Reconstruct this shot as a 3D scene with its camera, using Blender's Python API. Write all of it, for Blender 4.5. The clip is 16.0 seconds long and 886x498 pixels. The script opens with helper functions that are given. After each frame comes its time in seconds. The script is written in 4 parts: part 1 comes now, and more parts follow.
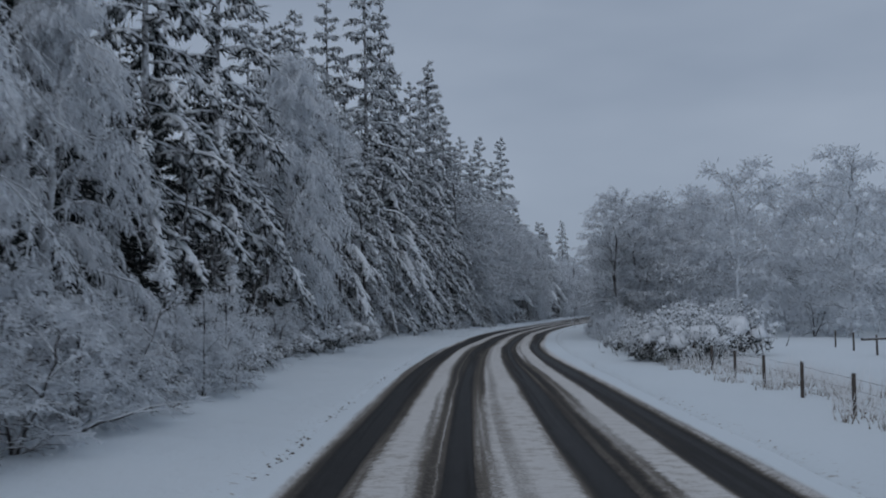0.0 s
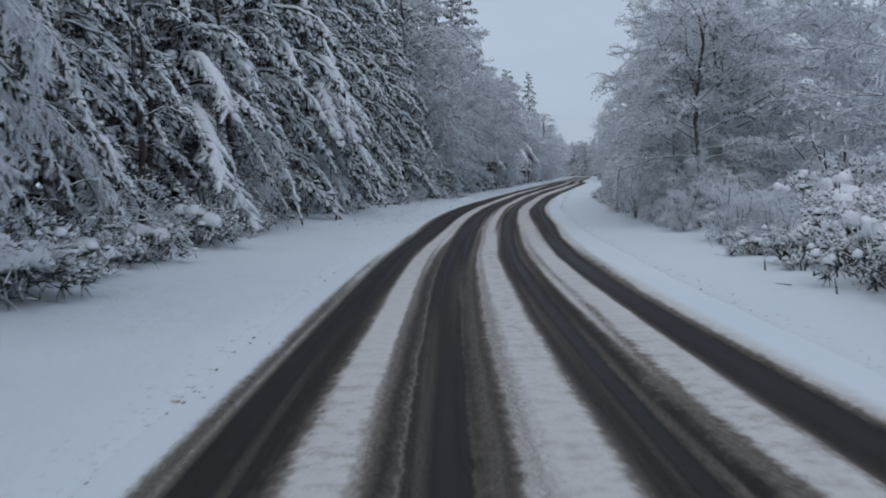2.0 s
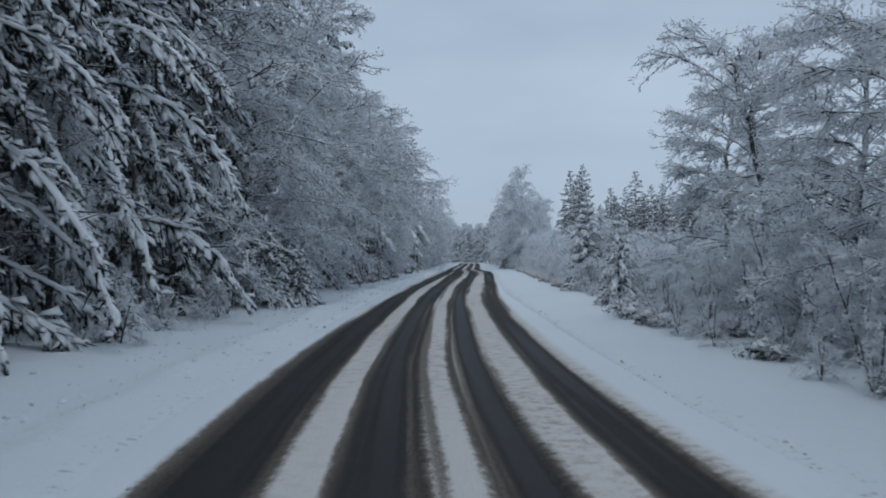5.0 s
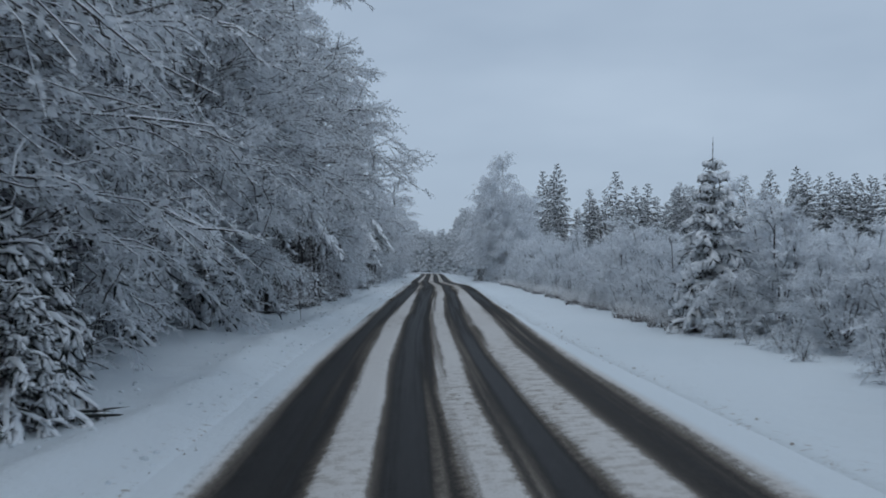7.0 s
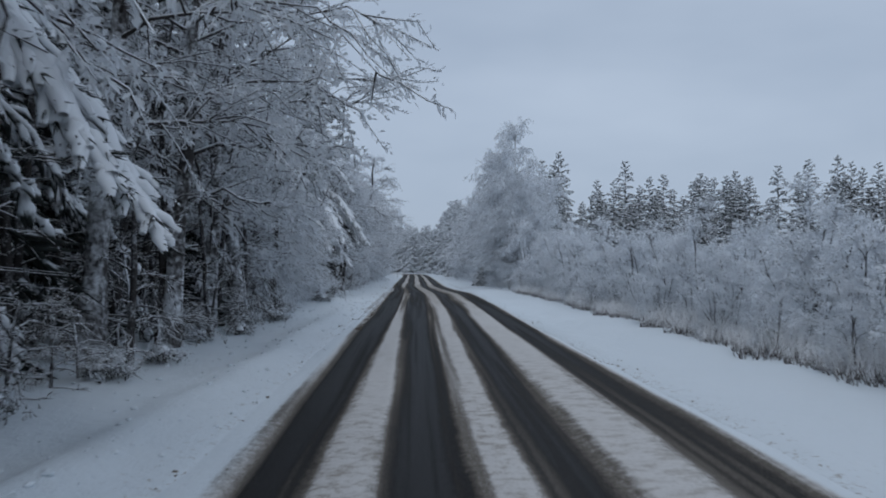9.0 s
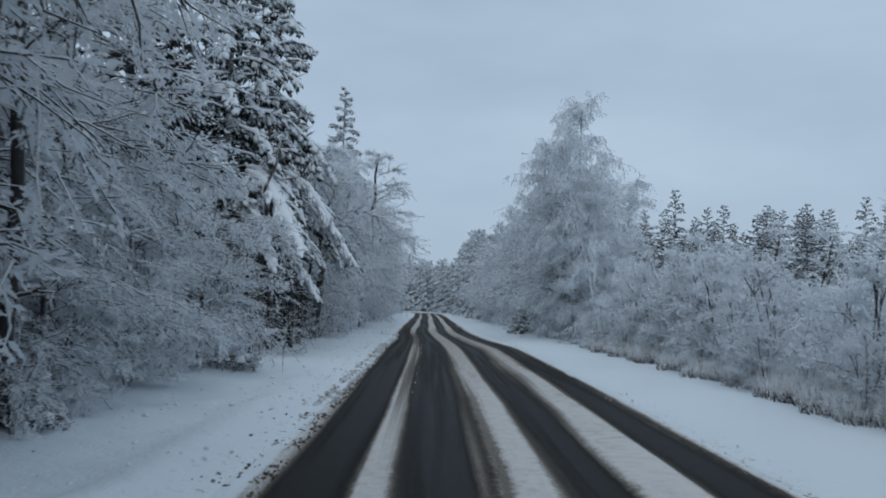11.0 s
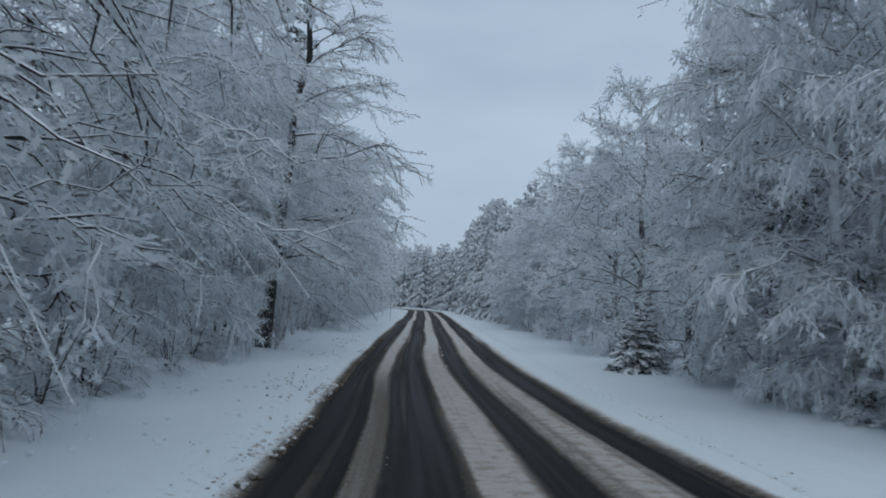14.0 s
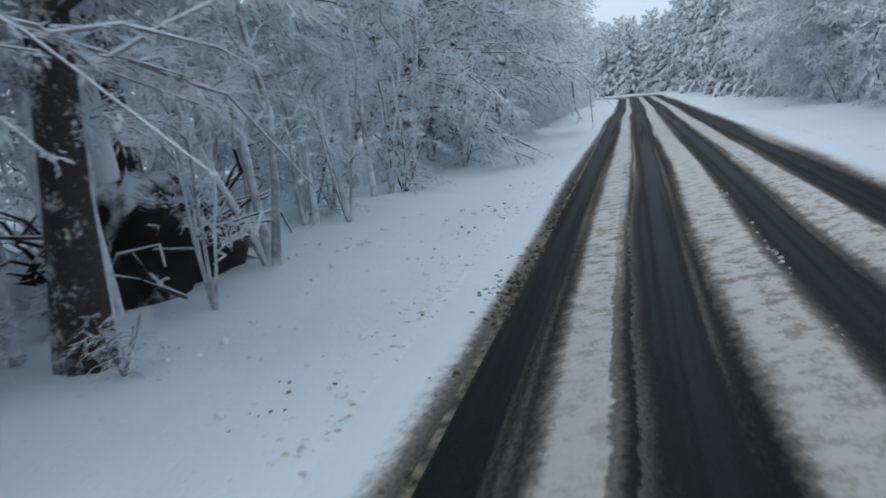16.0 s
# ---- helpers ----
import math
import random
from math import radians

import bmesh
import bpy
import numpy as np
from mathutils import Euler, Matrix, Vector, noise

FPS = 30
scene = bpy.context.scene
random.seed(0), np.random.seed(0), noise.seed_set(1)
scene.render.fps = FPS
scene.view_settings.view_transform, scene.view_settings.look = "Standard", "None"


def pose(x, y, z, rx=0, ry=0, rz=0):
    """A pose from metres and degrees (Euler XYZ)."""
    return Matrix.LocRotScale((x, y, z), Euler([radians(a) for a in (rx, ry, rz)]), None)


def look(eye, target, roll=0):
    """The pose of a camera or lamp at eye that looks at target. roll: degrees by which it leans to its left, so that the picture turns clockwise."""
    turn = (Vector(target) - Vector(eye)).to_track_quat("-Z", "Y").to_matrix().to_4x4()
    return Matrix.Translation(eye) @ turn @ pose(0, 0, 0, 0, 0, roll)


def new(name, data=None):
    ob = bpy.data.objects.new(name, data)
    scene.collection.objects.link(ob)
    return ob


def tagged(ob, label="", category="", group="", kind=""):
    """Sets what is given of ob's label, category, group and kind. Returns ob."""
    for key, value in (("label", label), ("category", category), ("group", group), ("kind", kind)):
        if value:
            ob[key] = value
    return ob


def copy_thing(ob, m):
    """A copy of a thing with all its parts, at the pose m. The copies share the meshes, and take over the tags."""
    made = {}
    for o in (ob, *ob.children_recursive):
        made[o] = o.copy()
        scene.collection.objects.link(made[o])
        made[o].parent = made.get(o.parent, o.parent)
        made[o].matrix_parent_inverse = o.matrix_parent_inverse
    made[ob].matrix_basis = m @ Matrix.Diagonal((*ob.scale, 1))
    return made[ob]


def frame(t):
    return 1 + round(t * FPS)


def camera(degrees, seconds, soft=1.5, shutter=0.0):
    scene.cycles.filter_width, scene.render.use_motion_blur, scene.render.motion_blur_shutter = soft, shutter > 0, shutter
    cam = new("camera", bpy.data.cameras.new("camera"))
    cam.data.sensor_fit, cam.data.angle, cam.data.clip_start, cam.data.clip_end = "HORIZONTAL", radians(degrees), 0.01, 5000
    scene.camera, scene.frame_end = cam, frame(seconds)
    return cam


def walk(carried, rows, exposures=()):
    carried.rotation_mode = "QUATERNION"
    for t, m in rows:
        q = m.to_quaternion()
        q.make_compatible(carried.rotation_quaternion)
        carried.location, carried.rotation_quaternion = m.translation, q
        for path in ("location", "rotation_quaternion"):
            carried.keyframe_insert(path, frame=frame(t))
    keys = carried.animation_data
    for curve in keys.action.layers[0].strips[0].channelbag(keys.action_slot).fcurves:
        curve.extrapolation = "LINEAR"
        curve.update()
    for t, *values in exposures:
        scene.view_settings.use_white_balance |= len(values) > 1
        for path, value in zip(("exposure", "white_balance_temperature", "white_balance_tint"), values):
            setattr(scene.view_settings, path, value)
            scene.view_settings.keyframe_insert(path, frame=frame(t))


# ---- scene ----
cam = camera(52.0, 16.0, soft=1.9, shutter=0.15)
PATH = [
    (0, (2.225, 4.18, 1.971), (2.214, 6.176, 2.105), -0.7),
    (0.5, (2.319, 10.402, 1.982), (2.364, 12.4, 1.924), -0.5),
    (1, (2.432, 16.563, 2.028), (2.423, 18.56, 1.922), 0.7),
    (1.5, (2.564, 22.66, 1.998), (2.605, 24.651, 1.815), -0.9),
    (2, (2.673, 28.763, 2.004), (2.755, 30.754, 1.84), -1.5),
    (2.5, (2.876, 34.917, 1.996), (3.055, 36.908, 1.936), -0.5),
    (3, (3.165, 41.063, 1.986), (3.386, 43.05, 1.974), -0.2),
    (3.5, (3.536, 47.062, 1.944), (3.83, 49.04, 1.92), -0.7),
    (4, (4.099, 52.937, 1.917), (4.407, 54.913, 1.9), -0.6),
    (6.5, (8.064, 82.086, 2.056), (8.525, 84.031, 2.109), -0.3),
    (7, (8.913, 87.904, 1.994), (9.376, 89.849, 2.031), -0.4),
    (7.5, (9.939, 93.763, 1.995), (10.433, 95.701, 1.987), 0.6),
    (8, (11.05, 99.61, 1.985), (11.512, 101.556, 1.978), 1.0),
    (8.5, (12.288, 105.405, 2.021), (12.762, 107.348, 2.033), -0.0),
    (9, (13.453, 111.212, 2.083), (13.957, 113.147, 2.119), 0.2),
    (11.5, (20.059, 140.677, 1.986), (20.52, 142.619, 2.119), 2.2),
    (12, (21.424, 146.755, 1.982), (21.873, 148.699, 2.119), 2.2),
    (12.5, (22.771, 152.558, 1.999), (23.214, 154.506, 2.087), 2.8),
    (13, (24.1, 158.447, 1.993), (24.561, 160.389, 2.107), 3.2),
    (13.5, (25.41, 164.39, 2.017), (25.905, 166.326, 2.112), 3.3),
    (14, (26.853, 170.363, 1.978), (27.328, 172.302, 2.089), 3.1),
    (14.5, (27.997, 176.01, 1.909), (28.324, 177.979, 1.788), -0.6),
    (15, (29.191, 181.654, 1.914), (29.281, 183.625, 1.586), -5.0),
    (15.5, (30.346, 187.207, 1.911), (30.399, 189.193, 1.679), -7.0),
    (16, (31.373, 192.651, 1.899), (31.373, 194.627, 1.591), -7.2),
]
EXPOSURES = [(0.0, -0.6, 6500, 10), (0.5, -0.4, 6500, 10), (1.0, -0.22, 6580, 10), (2.0, 0.0, 6620, 10), (4.0, -0.05, 6560, 9), (6.5, 0.0, 6350, 3), (7.0, -0.1, 6400, 6), (8.0, -0.08, 6480, 9),
             (9.0, -0.1, 6480, 9), (11.5, 0.0, 6350, 3), (12.0, -0.04, 6350, 3), (12.5, -0.1, 6380, 4), (13.0, -0.06, 6420, 5), (14.5, 0.05, 6440, 5), (15.0, 0.16, 6480, 5), (15.5, 0.4, 6480, 5), (16.0, 0.6, 6480, 4)]
walk(cam, [(t, look(eye, target, roll)) for t, eye, target, roll in PATH], EXPOSURES)

# ---- world and light: an overcast winter afternoon ----
world = bpy.data.worlds.new("overcast")
scene.world = world
world.use_nodes = True
wt = world.node_tree
wt.nodes.clear()
sky = wt.nodes.new("ShaderNodeTexSky")
sky.sky_type, sky.sun_disc = "NISHITA", False
sky.sun_elevation, sky.sun_rotation = radians(64), radians(193)
sky_gain = wt.nodes.new("ShaderNodeVectorMath")
sky_gain.operation = "SCALE"
sky_gain.inputs["Scale"].default_value = 0.1
wt.links.new(sky.outputs["Color"], sky_gain.inputs[0])
w_co = wt.nodes.new("ShaderNodeTexCoord")
w_map = wt.nodes.new("ShaderNodeMapping")
w_map.inputs["Scale"].default_value = (1.0, 1.0, 3.2)
w_noise = wt.nodes.new("ShaderNodeTexNoise")
w_noise.inputs["Scale"].default_value, w_noise.inputs["Detail"].default_value = 1.7, 4.0
wt.links.new(w_co.outputs["Generated"], w_map.inputs["Vector"])
wt.links.new(w_map.outputs["Vector"], w_noise.inputs["Vector"])
w_ramp = wt.nodes.new("ShaderNodeValToRGB")
w_ramp.color_ramp.elements[0].position, w_ramp.color_ramp.elements[1].position = 0.3, 0.72
w_ramp.color_ramp.elements[0].color = (0.36, 0.45, 0.597, 1)
w_ramp.color_ramp.elements[1].color = (0.54, 0.64, 0.797, 1)
wt.links.new(w_noise.outputs["Fac"], w_ramp.inputs["Fac"])
w_mix = wt.nodes.new("ShaderNodeMix")
w_mix.data_type = "RGBA"
w_mix.inputs["Factor"].default_value = 0.93
wt.links.new(sky_gain.outputs["Vector"], w_mix.inputs["A"])
wt.links.new(w_ramp.outputs["Color"], w_mix.inputs["B"])
w_bg = wt.nodes.new("ShaderNodeBackground")
w_bg.inputs["Strength"].default_value = 0.92
w_out = wt.nodes.new("ShaderNodeOutputWorld")
wt.links.new(w_mix.outputs["Result"], w_bg.inputs["Color"])
wt.links.new(w_bg.outputs["Background"], w_out.inputs["Surface"])

sun_data = bpy.data.lights.new("sun", "SUN")
sun_data.energy, sun_data.angle, sun_data.color = 0.6, radians(60), (0.96, 0.98, 1.0)
sun = new("sun", sun_data)
sun.matrix_world = look((0, 0, 60), (0.1, 0.42, 59.1))

rng = np.random.default_rng(7)

# ---- materials ----


def nodes_of(name):
    m = bpy.data.materials.new(name)
    m.use_nodes = True
    t = m.node_tree
    return m, t, t.nodes["Principled BSDF"]


def add(t, kind, **values):
    n = t.nodes.new(kind)
    for key, value in values.items():
        n.inputs[key.replace("_", " ")].default_value = value
    return n


def noise_tex(t, vec, scale, detail=3.0, rough=0.55):
    n = add(t, "ShaderNodeTexNoise", Scale=scale, Detail=detail, Roughness=rough)
    if vec is not None:
        t.links.new(vec, n.inputs["Vector"])
    return n.outputs["Fac"]


def math_node(t, op, a, b=0.0, clamp=False):
    n = t.nodes.new("ShaderNodeMath")
    n.operation, n.use_clamp = op, clamp
    for i, v in enumerate((a, b)):
        if isinstance(v, (int, float)):
            n.inputs[i].default_value = v
        else:
            t.links.new(v, n.inputs[i])
    return n.outputs[0]


def spread(t, v, lo, hi):
    n = add(t, "ShaderNodeMapRange", From_Min=lo, From_Max=hi)
    n.interpolation_type = "SMOOTHSTEP"
    t.links.new(v, n.inputs["Value"])
    return n.outputs["Result"]


def blend(t, fac, a, b):
    n = t.nodes.new("ShaderNodeMix")
    n.data_type = "RGBA"
    for key, v in (("Factor", fac), ("A", a), ("B", b)):
        if isinstance(v, (int, float, tuple)):
            n.inputs[key].default_value = (*v, 1) if isinstance(v, tuple) else v
        else:
            t.links.new(v, n.inputs[key])
    return n.outputs["Result"]


def bump(t, bsdf, height, strength, distance):
    n = add(t, "ShaderNodeBump", Strength=strength, Distance=distance)
    t.links.new(height, n.inputs["Height"])
    t.links.new(n.outputs["Normal"], bsdf.inputs["Normal"])


def position(t):
    return t.nodes.new("ShaderNodeNewGeometry").outputs["Position"]


def up_part(t):
    g = t.nodes.new("ShaderNodeNewGeometry")
    s = t.nodes.new("ShaderNodeSeparateXYZ")
    t.links.new(g.outputs["Normal"], s.inputs["Vector"])
    return s.outputs["Z"]


SNOW = (0.87, 0.89, 0.915)


def snowed(name, under, lo, hi, grain, rough=0.75, frost=SNOW, wobble=0.6, thin=0.0):
    """Wood or needles with snow lying on whatever faces upward."""
    m, t, b = nodes_of(name)
    p = position(t)
    n1, n2 = noise_tex(t, p, grain), noise_tex(t, p, grain * 0.13, 2)
    w = math_node(t, "MULTIPLY", math_node(t, "SUBTRACT", math_node(t, "ADD", n1, n2), 1.0), wobble)
    fac = spread(t, math_node(t, "ADD", up_part(t), w), lo, hi)
    dark = blend(t, n1, tuple(c * 0.6 for c in under), tuple(c * 1.4 for c in under))
    white = blend(t, n2, tuple(c * 0.9 for c in frost), frost)
    t.links.new(blend(t, fac, dark, white), b.inputs["Base Color"])
    b.inputs["Roughness"].default_value = rough
    b.inputs["Specular IOR Level"].default_value = 0.2
    bump(t, b, n1, 0.4, 0.02)
    if thin:
        # loose rime lets daylight through
        glow = t.nodes.new("ShaderNodeBsdfTranslucent")
        t.links.new(blend(t, fac, dark, white), glow.inputs["Color"])
        mix = t.nodes.new("ShaderNodeMixShader")
        mix.inputs["Fac"].default_value = thin
        t.links.new(b.outputs["BSDF"], mix.inputs[1])
        t.links.new(glow.outputs["BSDF"], mix.inputs[2])
        t.links.new(mix.outputs["Shader"], t.nodes["Material Output"].inputs["Surface"])
    return m


M_BARK = snowed("bark_with_snow", (0.06, 0.053, 0.05), -0.15, 0.35, 9.0, wobble=0.9)
M_BIRCH = snowed("pale_bark_with_snow", (0.28, 0.27, 0.27), -0.5, 0.25, 7.0, wobble=1.0)
M_FROST = snowed("frosted_twigs", (0.42, 0.41, 0.415), -1.6, -0.5, 14.0, wobble=1.1, thin=0.42)
M_FROST_DARK = snowed("frosted_dark_twigs", (0.36, 0.345, 0.345), -1.5, -0.4, 14.0, wobble=1.1, thin=0.35)
M_BOUGH = snowed("snow_laden_boughs", (0.03, 0.034, 0.03), -0.8, -0.12, 9.0, wobble=1.0)
M_PLUMP = snowed("plump_snow", (0.05, 0.05, 0.045), -1.05, -0.4, 9.0, wobble=0.9)
# rime on top; the needle colour is lifted to stand for distant haze
M_RIME_HAZE = snowed("rimed_hazy_needles", (0.05, 0.056, 0.054), -0.35, 0.4, 7.0, wobble=1.0)
M_NEEDLE = snowed("dark_needles", (0.024, 0.028, 0.024), 0.1, 0.95, 12.0, wobble=0.9)
# nearly snowless coat that puts the shade inside the wood into colour
M_SHADE = snowed("wood_shade_needles", (0.024, 0.028, 0.025), 0.3, 1.0, 9.0, wobble=1.0)
M_HOAR = snowed("thick_hoar", (0.68, 0.675, 0.685), -1.9, -0.7, 12.0, wobble=1.0, thin=0.58)
M_DEAD = snowed("dead_twigs", (0.07, 0.058, 0.052), 0.1, 0.9, 14.0, wobble=0.9)
M_STALK = snowed("dry_stalks", (0.2, 0.16, 0.12), 0.1, 0.7, 20.0)
M_BRUSH = snowed("dead_brown_stems", (0.075, 0.06, 0.058), 0.2, 0.9, 20.0)
M_POST = snowed("weathered_post", (0.09, 0.075, 0.065), 0.6, 0.8, 12.0)


def snow_ground():
    m, t, b = nodes_of("snow_cover")
    p = position(t)
    big, mid, fine = noise_tex(t, p, 0.12, 2), noise_tex(t, p, 1.6, 5, 0.6), noise_tex(t, p, 22.0, 4, 0.6)
    base = blend(t, big, (0.68, 0.735, 0.77), (0.77, 0.81, 0.84))
    # grit thrown up by tyres lies in a broken band close to the carriageway
    uv = t.nodes.new("ShaderNodeUVMap")
    uv.uv_map = "road_uv"
    s = t.nodes.new("ShaderNodeSeparateXYZ")
    t.links.new(uv.outputs["UV"], s.inputs["Vector"])
    away = math_node(t, "ABSOLUTE", s.outputs["X"])
    near = math_node(t, "SUBTRACT", 1.0, spread(t, away, 2.9, 4.3))
    speck = spread(t, math_node(t, "ADD", noise_tex(t, p, 9.0, 5, 0.7), math_node(t, "MULTIPLY", near, 0.1)), 0.65, 0.77)
    dirt = math_node(t, "MULTIPLY", speck, near)
    col = blend(t, dirt, base, (0.3, 0.25, 0.2))
    edge = math_node(t, "SUBTRACT", 1.0, spread(t, math_node(t, "ADD", away, math_node(t, "MULTIPLY", mid, 0.7)), 3.15, 3.4))
    col = blend(t, math_node(t, "MULTIPLY", edge, 0.15), col, (0.3, 0.26, 0.215))
    t.links.new(col, b.inputs["Base Color"])
    b.inputs["Roughness"].default_value = 0.85
    b.inputs["Specular IOR Level"].default_value = 0.15
    h = math_node(t, "ADD", math_node(t, "MULTIPLY", mid, 1.0), math_node(t, "MULTIPLY", fine, 0.25))
    bump(t, b, h, 0.8, 0.09)
    return m


M_SNOW = snow_ground()


def road_surface():
    """Wet asphalt in four wheel tracks, brown slush at their edges and trodden snow between."""
    m, t, b = nodes_of("rutted_road")
    uv = t.nodes.new("ShaderNodeUVMap")
    uv.uv_map = "road_uv"
    s = t.nodes.new("ShaderNodeSeparateXYZ")
    t.links.new(uv.outputs["UV"], s.inputs["Vector"])
    u = s.outputs["X"]
    stretch = t.nodes.new("ShaderNodeMapping")
    stretch.inputs["Scale"].default_value = (1.0, 0.22, 1.0)
    t.links.new(uv.outputs["UV"], stretch.inputs["Vector"])
    streak, long_ = noise_tex(t, stretch.outputs["Vector"], 5.0, 5), noise_tex(t, stretch.outputs["Vector"], 0.35, 2)
    fine, clod = noise_tex(t, uv.outputs["UV"], 30.0, 4, 0.65), noise_tex(t, uv.outputs["UV"], 7.0, 4, 0.6)
    w = math_node(t, "ADD", math_node(t, "MULTIPLY", math_node(t, "SUBTRACT", streak, 0.5), 0.1),
                  math_node(t, "MULTIPLY", math_node(t, "SUBTRACT", long_, 0.5), 0.3))
    w = math_node(t, "ADD", w, math_node(t, "MULTIPLY", math_node(t, "SUBTRACT", clod, 0.5), 0.14))
    pos = math_node(t, "MULTIPLY", math_node(t, "ADD", math_node(t, "ADD", u, w), 4.0), 0.125)
    ramp = t.nodes.new("ShaderNodeValToRGB")
    cr = ramp.color_ramp
    stops = [(-3.1, 0.75), (-2.72, 0.12)]
    for a, c in TRACKS:
        stops += [(a - 0.13, 0.85), (a, 0.42), (a + 0.2, 0.14), ((a + c) / 2, 0.02), (c - 0.16, 0.1), (c + 0.01, 0.4), (c + 0.14, 0.85)]
    # slush lies wider along both outer edges
    stops = [(-3.3, 1.0), (-3.0, 1.0), (-2.82, 0.8), (-2.7, 0.48)] + stops[4:-1] + [(2.64, 0.62), (2.8, 0.88), (3.3, 1.0)]
    cr.elements[0].position, cr.elements[0].color = (stops[0][0] + 4) / 8, (stops[0][1],) * 3 + (1,)
    cr.elements[1].position, cr.elements[1].color = (stops[-1][0] + 4) / 8, (stops[-1][1],) * 3 + (1,)
    for x, v in stops[1:-1]:
        e = cr.elements.new((x + 4) / 8)
        e.color = (v, v, v, 1)
    t.links.new(pos, ramp.inputs["Fac"])
    amount = ramp.outputs["Color"]
    wet = blend(t, streak, (0.014, 0.013, 0.014), (0.034, 0.032, 0.032))
    wet = blend(t, math_node(t, "MULTIPLY", fine, 0.4), wet, (0.05, 0.047, 0.044))
    further = spread(t, s.outputs["Y"], 95.0, 150.0)
    wet = blend(t, math_node(t, "MULTIPLY", further, 0.9), wet, (0.009, 0.008, 0.0072))
    slush = blend(t, clod, (0.1, 0.087, 0.074), (0.22, 0.195, 0.168))
    base = blend(t, noise_tex(t, position(t), 0.12, 2), (0.68, 0.735, 0.77), (0.77, 0.81, 0.84))
    snow = blend(t, math_node(t, "MULTIPLY", fine, 1.0), (0.5, 0.475, 0.45), (0.76, 0.74, 0.725))
    snow = blend(t, spread(t, math_node(t, "ABSOLUTE", u), 2.62, 2.85), snow, base)
    fouled = math_node(t, "MULTIPLY", math_node(t, "SUBTRACT", 1.0, spread(t, math_node(t, "ABSOLUTE", u), 2.62, 2.85)), math_node(t, "ADD", spread(t, long_, 0.3, 0.7), math_node(t, "MULTIPLY", spread(t, s.outputs["Y"], 140.0, 175.0), 0.5)))
    snow = blend(t, math_node(t, "MULTIPLY", math_node(t, "MULTIPLY", spread(t, s.outputs["Y"], 140.0, 180.0), math_node(t, "SUBTRACT", 1.0, spread(t, math_node(t, "ABSOLUTE", u), 1.7, 2.1))), math_node(t, "SUBTRACT", 0.62, math_node(t, "MULTIPLY", spread(t, s.outputs["Y"], 194.0, 206.0), 0.48))), snow, (0.34, 0.31, 0.275))
    clump = noise_tex(t, uv.outputs["UV"], 4.0, 6, 0.75)
    dirt = spread(t, math_node(t, "ADD", math_node(t, "MULTIPLY", clump, 0.75), math_node(t, "MULTIPLY", fine, 0.35)), 0.535, 0.64)
    snow = blend(t, math_node(t, "MULTIPLY", math_node(t, "MULTIPLY", dirt, fouled), 0.75), snow, (0.26, 0.22, 0.18))
    lanes = t.nodes.new("ShaderNodeMapping")
    lanes.inputs["Scale"].default_value = (1.0, 0.012, 1.0)
    t.links.new(uv.outputs["UV"], lanes.inputs["Vector"])
    brush = noise_tex(t, lanes.outputs["Vector"], 3.2, 2, 0.5)
    smear = math_node(t, "MULTIPLY", spread(t, brush, 0.42, 0.72), 0.3)
    # earlier wheels left brown bands, thin ridges and grey bands beside the tracks, each along a stretch of the road
    run = s.outputs["Y"]
    first = math_node(t, "SUBTRACT", 1.0, spread(t, run, 40.0, 70.0))
    second = math_node(t, "MULTIPLY", spread(t, run, 45.0, 75.0), math_node(t, "SUBTRACT", 1.0, spread(t, run, 140.0, 160.0)))
    third = math_node(t, "MULTIPLY", spread(t, run, 138.0, 160.0), math_node(t, "SUBTRACT", 1.0, spread(t, run, 186.0, 198.0)))
    fourth = spread(t, run, 184.0, 198.0)
    grey = math_node(t, "MULTIPLY", spread(t, run, 80.0, 96.0), math_node(t, "SUBTRACT", 1.0, spread(t, run, 122.0, 142.0)))
    uw = math_node(t, "ADD", u, w)
    for where, at, half, soft_, gain in ((first, -1.36, 0.06, 0.14, -0.3), (first, -1.18, 0.0, 0.04, 0.2), (first, -0.46, 0.09, 0.16, 0.22), (first, -0.2, 0.05, 0.3, -0.2), (first, 1.28, 0.07, 0.18, -0.34),
                                         (second, -0.22, 0.08, 0.2, -0.3), (second, 0.06, 0.03, 0.1, 0.25), (second, 0.3, 0.03, 0.12, -0.25), (grey, 2.2, 0.15, 0.45, 0.2),
                                         (third, -1.55, 0.3, 0.5, -0.36), (third, -0.22, 0.05, 0.16, -0.24), (third, -0.05, 0.0, 0.05, -0.14), (third, 1.3, 0.02, 0.16, -0.22),
                                         (fourth, -1.34, 0.06, 0.1, -0.36), (fourth, -0.3, 0.05, 0.18, -0.2)):
        band = math_node(t, "SUBTRACT", 1.0, spread(t, math_node(t, "ABSOLUTE", math_node(t, "SUBTRACT", uw, at)), half, soft_))
        amount = math_node(t, "ADD", amount, math_node(t, "MULTIPLY", math_node(t, "MULTIPLY", band, where), gain))
    a = math_node(t, "ADD", math_node(t, "ADD", amount, smear), math_node(t, "MULTIPLY", math_node(t, "SUBTRACT", fine, 0.5), 0.55))
    col = blend(t, spread(t, a, 0.2, 0.6), wet, slush)
    col = blend(t, spread(t, a, 0.5, 0.85), col, snow)
    t.links.new(col, b.inputs["Base Color"])
    r = math_node(t, "ADD", 0.5, math_node(t, "MULTIPLY", spread(t, a, 0.05, 0.5), 0.4))
    t.links.new(r, b.inputs["Roughness"])
    b.inputs["Specular IOR Level"].default_value = 0.06
